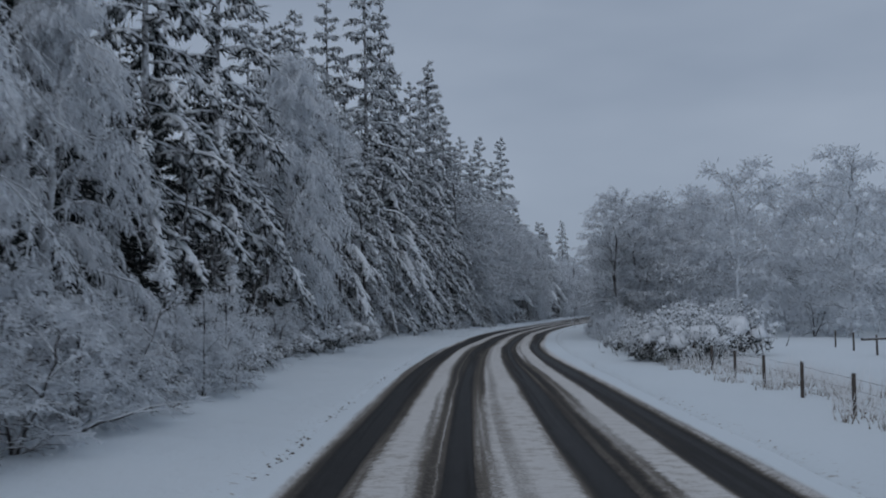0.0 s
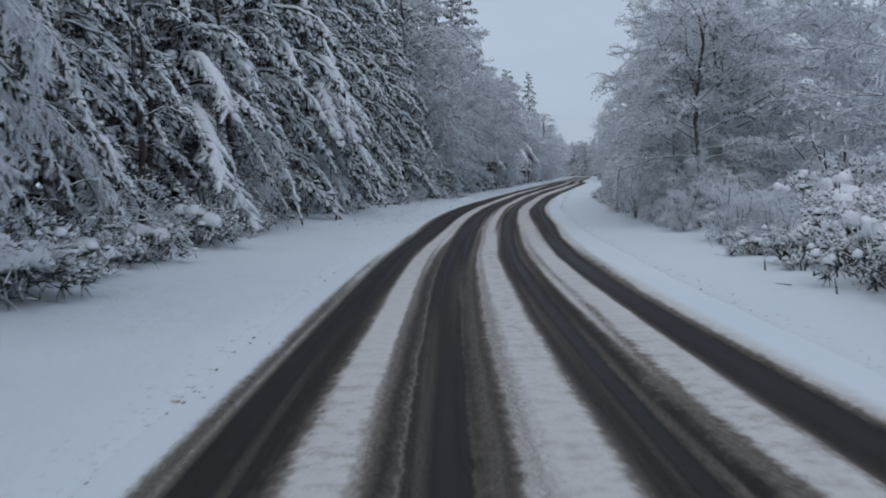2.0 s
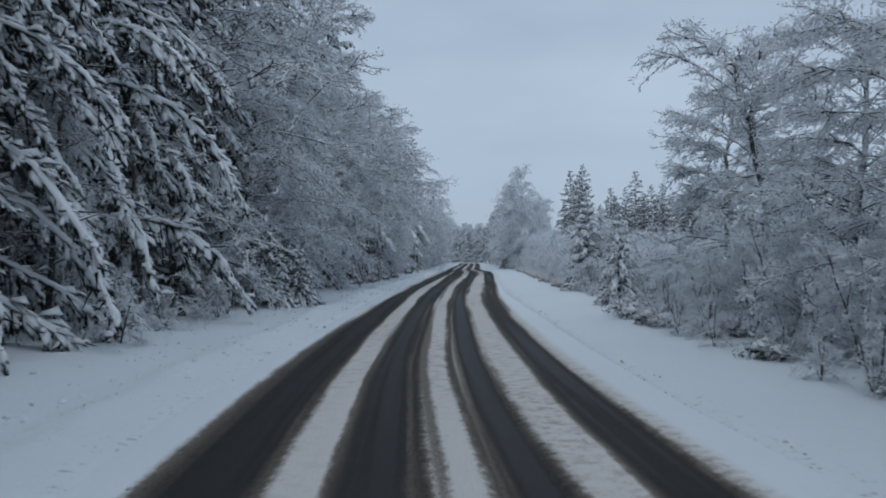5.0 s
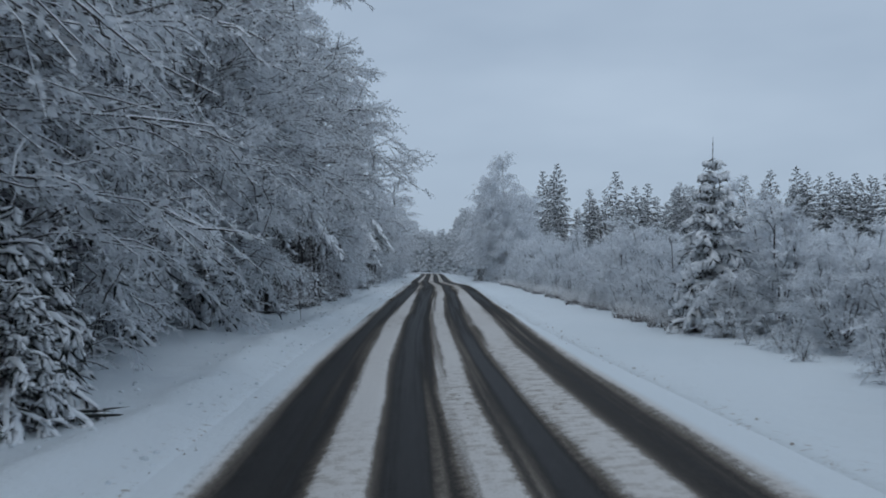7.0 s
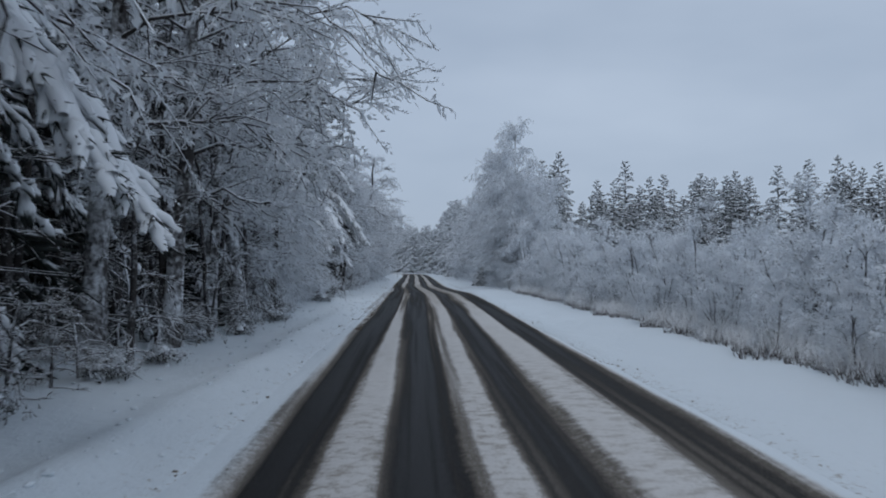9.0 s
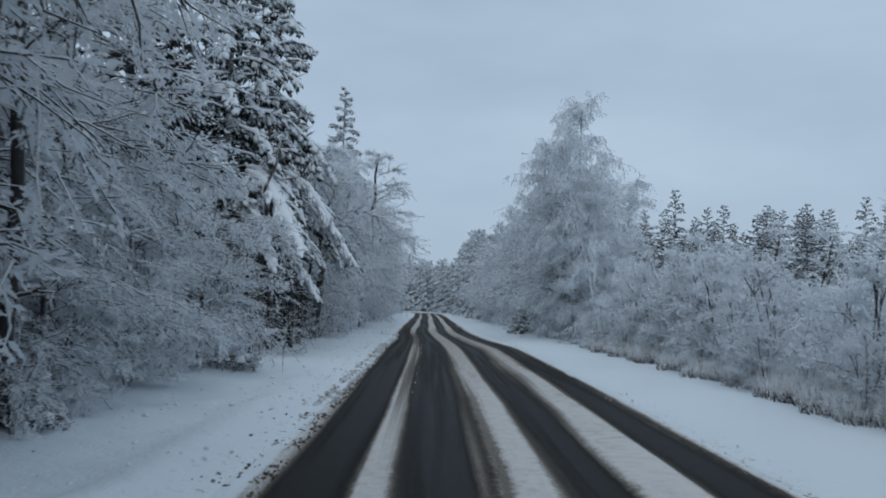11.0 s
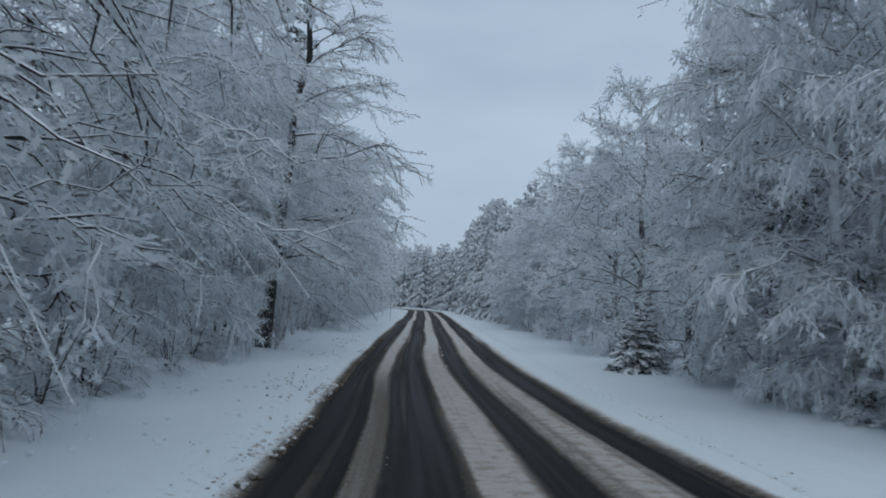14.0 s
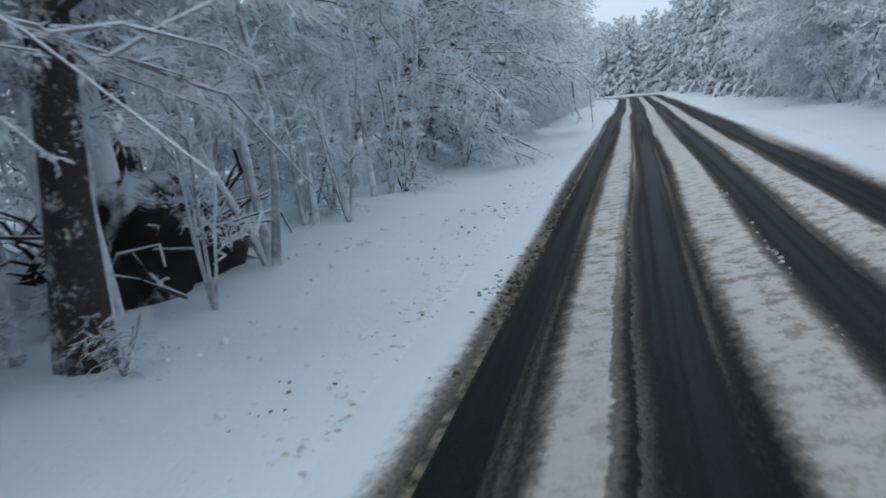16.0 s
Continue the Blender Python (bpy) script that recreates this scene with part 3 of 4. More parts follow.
def snow_bush(name, label, r, h, n=120):
    """A low evergreen bush buried in plump snow."""
    ob = thing(name, label, "bush", "bushes beside the road")
    crown = Geo()
    for i in range(7):
        stem = Geo()
        az, q = rng.uniform(0, 6.28), rng.uniform(0.3, 0.9)
        e = np.array((math.cos(az) * r * q, math.sin(az) * r * q, h * rng.uniform(0.5, 0.85)))
        tube(stem, [(0, 0, -0.1), e * 0.5 + (0, 0, 0.1), e], (0.03, 0.02, 0.01), 4)
        part("stem", stem, [M_BARK], ob)
    az = rng.uniform(0, 6.28, 10)
    q = rng.uniform(0.1, 0.65, 10)
    lumps(crown, np.stack([np.cos(az) * r * q, np.sin(az) * r * q, h * (0.75 - 0.5 * q)], 1), rng.uniform(0.17, 0.27, 10) * r, 0, 0.85)
    heads = n // 6
    az, q = rng.uniform(0, 6.28, heads), np.sqrt(rng.uniform(0.02, 1, heads))
    zz = h * np.sqrt(np.clip(1.08 - q ** 2, 0, 1)) * rng.uniform(0.45, 1.1, heads)
    tip = np.stack([np.cos(az) * r * q, np.sin(az) * r * q, zz], 1)
    big = rng.uniform(0.1, 0.3, heads)
    for k in range(6):
        at = tip + rng.normal(0, 0.75, (heads, 3)) * big[:, None] * (1, 1, 0.55)
        lumps(crown, at, big * rng.uniform(0.15, 0.5, heads), 0, 0.75)
    spike = np.repeat(tip, 26, 0) + rng.normal(0, 0.13, (heads * 26, 3)) * (1, 1, 0.7)
    m = len(spike)
    pads(crown, spike, tip.repeat(26, 0) * (0.6, 0.6, 0.3) + rng.normal(0, 0.8, (m, 3)) + (0, 0, 0.35), rng.uniform(0.1, 0.26, m), rng.uniform(0.018, 0.05, m), 0.1)
    b = np.repeat(tip, 16, 0)
    m = len(b)
    w = b * (0.7, 0.7, 0.2) + rng.normal(0, 0.8, (m, 3)) + (0, 0, -0.3)
    twigs(crown, b * (0.88, 0.88, 0.8) - (0, 0, 0.15), w, rng.uniform(0.15, 0.4, m), np.full(m, 0.02), 1)
    b = np.stack([rng.normal(0, 0.45 * r, 240), rng.normal(0, 0.45 * r, 240), rng.uniform(0, 0.5 * h, 240)], 1)
    twigs(crown, b, rng.normal(0, 0.6, (240, 3)) + (0, 0, 0.8), rng.uniform(0.3, 0.7, 240), np.full(240, 0.025), 1)
    part("foliage", crown, [M_BOUGH, M_NEEDLE], ob, "dark foliage under plump snow")
    return ob


def tuft(name, label, n=40, h=0.7, r=0.5, mat=M_STALK):
    ob = thing(name, label, "dry grass", "dry stalks on the verge")
    g = Geo()
    az, q = rng.uniform(0, 6.28, n), np.sqrt(rng.uniform(0, 1, n)) * r
    b = np.stack([np.cos(az) * q, np.sin(az) * q, np.full(n, -0.05)], 1)
    twigs(g, b, np.stack([rng.normal(0, 0.3, n), rng.normal(0, 0.3, n), np.ones(n)], 1), rng.uniform(0.4, 1.1, n) * h, np.full(n, 0.012))
    tagged(part("stalk", g, [mat], ob), kind="stuff")
    return ob


PROTOS = {}


def proto(key, made):
    """Templates stand at the place of their first use."""
    PROTOS.setdefault(key, []).append([made, False])


def plant(key, s, d, size=1.0, turn=None, sink=0.0, tall=1.0, lean=0.0, at=None):
    """Sets one of the kind at station s, d metres right of the road's middle, or at the place given."""
    some = PROTOS[key]
    fresh = [e for e in some if not e[1]]
    entry = fresh[0] if fresh else some[rng.integers(len(some))]
    p = at or spot(s, d)
    k = size * rng.uniform(0.92, 1.08)
    a = rng.uniform(0, 6.28) if turn is None else turn
    m = Matrix.Translation(p - Vector((0, 0, sink))) @ Matrix.Rotation(radians(lean), 4, "Y") @ Matrix.Rotation(a, 4, "Z") @ Matrix.Diagonal((k, k, k * tall * rng.uniform(0.95, 1.05), 1))
    if not entry[1]:
        entry[0].matrix_basis = m
        entry[1] = True
        return entry[0]
    ob = entry[0]
    made = copy_thing(ob, Matrix.Identity(4))
    made.matrix_basis = m
    return made


BEECH = "bare broadleaf tree with every twig coated in snow"
for i in range(3):
    proto("beech", broadleaf("beech_tree", BEECH, 12.0, 4.3, limbs=34, subs=13, tw=54, droop=0.32, low=0.05, lift=0.45, frost=M_FROST_DARK, tw_len=0.36, tw_rad=0.031, layer=0.4, sub_rad=0.022, dome=0.12))
for i in range(2):
    proto("beech_high", broadleaf("beech_tree", "bare broadleaf tree with a dark trunk and snowy arching branches", 12.0, 4.6, limbs=28, subs=13, tw=54, droop=0.32, low=0.26, lift=0.5, frost=M_FROST, tw_len=0.36, tw_rad=0.031, layer=0.4, thick=1.2, sub_rad=0.022))
for i in range(2):
    proto("beech_trunk", broadleaf("old_beech", "old broadleaf tree with a stout dark trunk crusted in rime", 12.5, 3.5, limbs=26, subs=12, tw=72, droop=0.3, low=0.22, lift=0.5, frost=M_HOAR, bark=M_BARE, tw_len=0.28, tw_rad=0.014, layer=0.4, thick=0.95, split=True, sub_rad=0.018))
for i in range(2):
    proto("pale", broadleaf("pale_sapling", "pale many-stemmed sapling white with rime", 5.0, 1.0, limbs=20, subs=6, tw=30, droop=0.25, low=0.25, stems=5, bark=M_BIRCH, lift=1.0, tw_len=0.2, tw_rad=0.012, thick=0.34, split=True, apart=0.14))
for i in range(2):
    proto("beech_back", broadleaf("beech_tree", BEECH, 12.0, 4.2, limbs=22, subs=8, tw=18, droop=0.3, low=0.1, lift=0.5, frost=M_FROST_DARK, tw_len=0.7, tw_rad=0.055, sub_rad=0.03))
for i in range(2):
    proto("birch", broadleaf("birch_tree", "weeping birch with pale bark and hanging frosted twigs", 11.0, 3.2, limbs=64, subs=11, tw=42, droop=0.6, low=0.05, stems=2, lift=1.1, bark=M_BIRCH, tw_len=0.4, tw_rad=0.022, thick=0.8, split=True, apart=0.1, hang=0.8, dome=0.2))
proto("weeping", broadleaf("birch_tree", "dense weeping birch hung with frosted twigs", 11.0, 3.5, limbs=48, subs=13, tw=54, droop=0.8, low=0.06, lift=1.05, bark=M_BIRCH, frost=M_FROST, tw_len=0.42, tw_rad=0.024, thick=0.8, split=True, hang=0.8, dome=0.16))
for i in range(2):
    proto("copse", broadleaf("broadleaf_tree", "rounded bare tree white with hoar and snow", 10.5, 4.0, limbs=36, subs=13, tw=57, droop=0.3, low=0.05, lift=0.6, tw_len=0.4, tw_rad=0.033, layer=0.45, sub_rad=0.024, dome=0.2))
for i in range(2):
    proto("copse_back", broadleaf("broadleaf_tree", "rounded bare tree white with hoar and snow", 10.5, 4.2, bark=M_BIRCH, limbs=28, subs=10, tw=24, droop=0.25, low=0.06, lift=0.65, tw_len=0.7, tw_rad=0.06, thick=0.7, sub_rad=0.03, dome=0.2))
for i in range(3):
    proto("scrub", broadleaf("willow_shrub", "many-stemmed frosted shrub standing in the snow", 3.9, 1.7, limbs=36, subs=7, tw=30, droop=0.25, low=0.03, stems=6, lift=0.85, tw_len=0.3, tw_rad=0.022, round_=0.6, thick=0.7))
for i in range(2):
    proto("scrub_back", broadleaf("willow_shrub", "many-stemmed frosted shrub standing in the snow", 4.2, 2.0, limbs=24, subs=7, tw=15, droop=0.25, low=0.05, stems=3, lift=0.8, tw_len=0.6, tw_rad=0.05, round_=0.6, thick=0.7))
for i in range(2):
    proto("shrub", broadleaf("verge_shrub", "low tangled shrub bent under snow", 2.2, 1.2, limbs=24, subs=4, tw=18, droop=0.6, low=0.03, stems=6, lift=0.6, frost=M_FROST, tw_len=0.24, tw_rad=0.02, round_=0.6, thick=0.7))
for i in range(2):
    proto("bramble", broadleaf("bramble_tangle", "tangle of dark dead twigs under the trees", 2.4, 1.6, limbs=12, subs=7, tw=9, droop=0.4, low=0.02, stems=1, lift=0.6, frost=M_DEAD, tw_len=0.45, tw_rad=0.012, round_=0.6, thick=0.7, split=True))
for i in range(2):
    proto("sapling", broadleaf("sapling", "slender bare sapling with thin snowy stems", 5.5, 1.5, limbs=18, subs=5, tw=21, droop=0.35, low=0.3, stems=3, lift=0.9, tw_len=0.26, tw_rad=0.016, thick=0.8, bark=M_BIRCH))
for i in range(3):
    proto("spruce", spruce("spruce_tree", "tall dark spruce with drooping snow-laden boughs", 21.0, 4.6, boughs=84, fingers=30, needles=20, droop=0.68, bare=True, plump=1.5))
for i in range(2):
    proto("spruce_high", spruce("spruce_tree", "tall spruce with bare lower trunk and heavy snowy boughs", 18.0, 4.8, boughs=62, fingers=36, needles=30, low=0.2, droop=0.75, fat=1.2, bare=True, plump=1.25))
for i in range(2):
    proto("spruce_back", spruce("spruce_tree", "tall dark spruce standing deep in the wood", 21.0, 4.6, boughs=84, fingers=8, needles=8, fat=1.2, simple=True, coat=M_RIME_HAZE))
for i in range(2):
    proto("young", spruce("young_spruce", "young spruce with snow heaped on its boughs", 4.6, 1.6, boughs=92, fingers=13, needles=5, low=0.06, droop=0.38, fat=1.2, tiers=11, leader=0.7, plump=1.7, coat=M_PLUMP))
for i in range(2):
    proto("pine", spruce("pine_tree", "broad pine with lumpy snow on every bough", 9.5, 2.7, boughs=70, fingers=15, needles=8, low=0.06, droop=0.3, fat=1.35, power=0.4, plump=1.5, coat=M_PLUMP))
for i in range(3):
    proto("far", spruce("far_spruce", "distant dark spruce dusted with snow", 18.0, 6.0, boughs=74, fingers=10, needles=10, low=0.06, droop=0.36, fat=1.5, power=0.85, plump=1.6, coat=M_RIME_HAZE))
for i in range(3):
    proto("gorse", snow_bush("gorse_bush", "dark evergreen bush buried in plump snow", 1.5, 1.35))
proto("tuft", tuft("grass_tuft", "dry pale stalks poking through snow"))
for i in range(2):
    proto("brush", tuft("dead_brush", "brown dead stems standing thick under the scrub", 170, 0.85, 0.75, M_BRUSH))
for i in range(2):
    proto("hoary", broadleaf("hoary_tree", "bare tree thickly coated in hoar, low branches sweeping down", 9.0, 4.2, limbs=34, subs=14, tw=54, droop=0.4, low=0.1, lift=0.5, frost=M_HOAR, tw_len=0.34, tw_rad=0.032, layer=0.4, thick=0.9, sub_rad=0.022, dome=0.12))
# added dark spruces that stand in for shade under the closed canopy
for i in range(3):
    proto("dark", spruce("sheltered_spruce", "dark spruce with little snow, added to darken the shaded wood", 11.0, 3.4, boughs=72, fingers=16, needles=26, low=0.02, droop=0.45, fat=0.4, simple=True, coat=M_SHADE))
for i in range(3):
    proto("pole", broadleaf("understorey_pole", "thin dark bare stem inside the wood", 7.5, 1.3, limbs=12, subs=3, tw=5, droop=0.25, low=0.12, lift=0.6, bark=M_BARE, frost=M_DEAD, tw_len=0.4, tw_rad=0.01, thick=0.75, split=True))
for i in range(2):
    proto("stem", broadleaf("slim_tree", "slim upright tree, its trunk plastered white on one side", 9.0, 2.1, limbs=26, subs=11, tw=66, droop=0.35, low=0.3, lift=0.6, bark=M_BIRCH, frost=M_HOAR, tw_len=0.24, tw_rad=0.012, layer=0.4, thick=0.45, split=True, sub_rad=0.014))
for i in range(2):
    proto("laden", spruce("laden_spruce", "tall spruce whose boughs hang under thick plump snow", 17.0, 5.0, boughs=44, fingers=40, needles=34, low=0.26, droop=0.7, fat=1.5, bare=True, power=0.6, plump=1.4))
for i in range(2):
    proto("low_spruce", spruce("small_spruce", "low dark spruce with snow-crusted boughs beside the road", 2.4, 1.5, boughs=54, fingers=12, needles=5, low=0.03, droop=0.5, fat=0.8, power=0.6, plump=1.5))

for i in range(2):
    proto("hoary_fine", broadleaf("hoary_tree", "bare tree with fine twigs thickly coated in hoar", 9.0, 4.2, limbs=34, subs=14, tw=84, droop=0.4, low=0.1, lift=0.5, frost=M_HOAR, bark=M_BIRCH, tw_len=0.28, tw_rad=0.019, layer=0.4, thick=0.9, sub_rad=0.02, dome=0.12))
for i in range(2):
    proto("canopy", broadleaf("canopy_tree", "spreading bare tree, its high branches white with hoar over the verge", 11.5, 5.0, limbs=30, subs=13, tw=78, droop=0.26, low=0.3, lift=0.45, frost=M_HOAR, bark=M_BIRCH, tw_len=0.28, tw_rad=0.019, layer=0.4, thick=0.8, sub_rad=0.02, dome=0.15))

# ---- left of the road ----


def row(key, s0, s1, step, d0, d1, size=(0.85, 1.15), tall=1.0, sink=0.0, lean=0.0):
    s = s0
    while s < s1:
        plant(key, s + rng.uniform(-0.3, 0.3) * step, rng.uniform(d0, d1), rng.uniform(*size), None, sink, tall, lean)
        s += step


plant("weeping", 16.0, -8.8, 0.8)
plant("birch", 19.0, -11.0, 0.9)
plant("weeping", 11.5, -9.0, 0.8)
plant("spruce_high", 27.5, -9.2, 0.9)
plant("spruce_high", 34.0, -9.2, 0.9)
plant("weeping", 41.0, -8.9, 1.05)
plant("weeping", 21.8, -9.2, 0.75)
row("pole", 28, 39, 2.4, -8.8, -7.8, (0.6, 0.9))
plant("spruce", 31.0, -15.0, 0.8)
plant("spruce", 46.0, -11.5, 0.8)
plant("spruce", 64.0, -12.0, 1.05)
plant("spruce", 95.0, -11.0, 1.25)
plant("spruce", 147.0, -12.0, 1.33)
row("scrub", 12, 27, 1.9, -7.2, -6.3, (0.5, 0.72))
# small dark spruces added as the shade behind the scrub
row("dark", 12, 30, 2.2, -9.4, -8.4, (0.3, 0.42))
row("bramble", 12, 28, 4.0, -6.6, -6.0, (0.35, 0.5))
row("shrub", 12, 27, 3.2, -7.4, -6.6, (0.8, 1.1))
row("shrub", 27, 60, 3.0, -8.6, -7.6, (0.8, 1.3))
row("gorse", 20, 58, 2.8, -8.1, -7.3, (0.55, 0.85))
row("spruce_high", 43, 64, 5.0, -9.6, -8.8, (0.65, 0.8))
row("spruce", 48, 64, 5.0, -11.5, -10.2, (0.7, 0.85))
row("spruce", 66, 93, 5.4, -10.0, -9.2, (1.1, 1.2))
row("spruce", 96, 122, 6.0, -10.4, -9.4, (0.98, 1.08))
plant("spruce", 124.0, -9.2, 1.12)
old_spruce_d = plant("laden", 72.2, -9.0, 0.85)
old_spruce_e = plant("laden", 56.5, -9.4, 0.8)
row("spruce_high", 72, 96, 6.0, -9.4, -8.6, (0.8, 0.95))
row("birch", 60, 93, 11.0, -8.8, -8.2, (0.5, 0.7))
row("bramble", 50, 96, 4.0, -8.8, -7.6, (0.6, 1.0))
row("pole", 44, 96, 2.6, -9.4, -7.6, (0.7, 1.1))
row("dark", 8, 44, 3.0, -12.4, -10.2, (0.8, 1.05))
row("dark", 44, 100, 4.0, -13.4, -11.6, (0.8, 1.05))
row("spruce_back", 12, 62, 7.5, -19, -15, (0.6, 0.8))
row("spruce_back", 62, 96, 6.5, -19, -15, (0.8, 1.0))
row("spruce_back", 20, 100, 10.0, -28, -22, (0.7, 0.9))
row("hoary", 98, 107, 4.0, -8.4, -7.6, (0.85, 1.0), lean=3)
row("beech_high", 108.5, 120, 3.8, -7.8, -7.0, (0.85, 0.98), lean=3)
row("beech", 97, 116, 4.6, -9.6, -8.6, (1.05, 1.2), lean=4)
row("spruce", 104, 146, 7.0, -12.0, -10.6, (0.85, 0.98))
row("dark", 100, 118, 4.5, -12.0, -10.0, (0.8, 1.0))
row("shrub", 84, 110, 4.0, -6.9, -6.2, (0.6, 0.9))
plant("low_spruce", 97.2, -6.3, 0.95)
plant("low_spruce", 99.0, -6.1, 1.1)
plant("low_spruce", 101.2, -6.4, 0.95)
plant("low_spruce", 98.2, -5.4, 0.7)
old_spruce_a = plant("laden", 121.8, -8.2, 0.9)
plant("spruce_high", 129.5, -9.0, 0.85, turn=1.0)
# close row of dark spruces added to deepen the shade behind the trunks
row("dark", 121, 146, 2.4, -10.6, -8.6, (0.7, 0.95))
row("pole", 122, 148, 1.2, -8.2, -6.2, (0.7, 1.15))
row("bramble", 120, 148, 1.5, -8.0, -6.2, (0.5, 1.0))
row("gorse", 122, 146, 3.4, -6.3, -5.6, (0.2, 0.36))
row("beech_high", 128, 142, 4.2, -7.2, -6.4, (0.95, 1.08), lean=3)
row("hoary", 142, 154, 3.6, -8.8, -7.8, (0.85, 1.05))
row("beech_back", 126, 158, 7.0, -13, -10.5, (1.1, 1.3))
row("spruce_back", 120, 160, 7.0, -18, -14, (0.85, 1.0))
row("shrub", 142, 156, 4.5, -7.0, -6.2, (0.4, 0.7))
row("hoary", 148, 161, 3.6, -7.0, -6.4, (0.4, 0.55))
row("scrub", 150, 159, 2.4, -7.6, -6.8, (0.6, 0.8))
plant("gorse", 156.6, -5.9, 0.4)
old_spruce_f = plant("laden", 165.0, -8.4, 0.95)
old_spruce_b = plant("laden", 170.0, -8.4, 1.0)
old_spruce_c = plant("laden", 174.5, -8.8, 1.0)
row("hoary", 178.5, 184, 3.0, -8.8, -8.0, (1.0, 1.15))
row("dark", 162, 178, 2.4, -10.4, -8.4, (0.75, 1.0))
row("pole", 163, 179, 1.4, -8.2, -6.2, (0.7, 1.1))
row("spruce_back", 160, 190, 6.0, -15.5, -12.5, (0.85, 1.0))
row("bramble", 163, 181, 1.4, -7.8, -5.9, (0.5, 0.9))
row("shrub", 176, 190, 1.6, -6.8, -5.8, (0.5, 0.85))
row("hoary_fine", 186, 199, 3.3, -8.4, -7.4, (0.95, 1.15), lean=2)
row("canopy", 201, 214, 4.6, -8.0, -7.0, (0.95, 1.1), lean=2)
row("hoary_fine", 199, 214, 5.0, -10.6, -9.4, (0.95, 1.1))
row("sapling", 184, 197, 2.4, -8.4, -6.6, (0.6, 1.0))
row("sapling", 206, 214, 2.2, -7.6, -6.2, (0.6, 1.0))
row("pale", 188, 214, 2.0, -11.5, -7.2, (0.8, 1.3))
row("beech_back", 178, 188, 6.5, -15, -11.5, (0.9, 1.2))
row("beech_back", 210, 240, 6.5, -15, -11.5, (0.9, 1.2))
row("shrub", 178, 197, 3.4, -7.2, -6.0, (0.5, 0.9))
row("shrub", 207, 240, 3.4, -7.2, -6.0, (0.5, 0.9))
plant("shrub", 198.2, -6.5, 0.5)
plant("shrub", 199.4, -6.4, 0.4)
plant("shrub", 198.5, -5.3, 0.28)
plant("shrub", 192.2, -5.8, 0.4)
row("hoary", 215, 250, 4.4, -8.0, -7.0, (0.95, 1.15), lean=2)
row("scrub", 226, 262, 2.2, -6.6, -6.0, (0.5, 0.75))
row("beech_back", 250, 330, 4.6, -8.4, -7.4, (0.8, 0.95))
row("scrub_back", 258, 330, 3.0, -7.0, -6.2, (0.5, 0.7))
plant("spruce", 222.0, -9.5, 1.2)
row("spruce_back", 214, 260, 8.0, -21, -17, (0.6, 0.75))
row("scrub_back", 184, 200, 4.5, -22, -14, (0.6, 0.9))
row("copse_back", 186, 216, 7.0, -32, -24, (0.7, 0.9))
row("scrub_back", 206, 216, 4.0, -13, -9.5, (0.8, 1.1))
plant("beech_trunk", 198.7, -5.75, 1.0)
plant("beech_trunk", 203.4, -7.9, 1.0)
plant("sapling", 202.8, -5.8, 1.1)
for s_, d_, k_ in ((193.6, -6.2, 0.9), (196.0, -6.6, 1.0), (198.8, -6.5, 0.95), (199.8, -6.7, 0.85), (200.3, -6.5, 1.05), (199.2, -5.85, 0.8), (204.0, -6.6, 0.8), (206.3, -6.5, 0.7), (209.8, -6.5, 0.75)):
    plant("stem", s_, d_, k_)
plant("pale", 195.8, -5.6, 0.8)
plant("pale", 200.7, -5.6, 0.8)
plant("pale", 206.2, -5.9, 0.8)


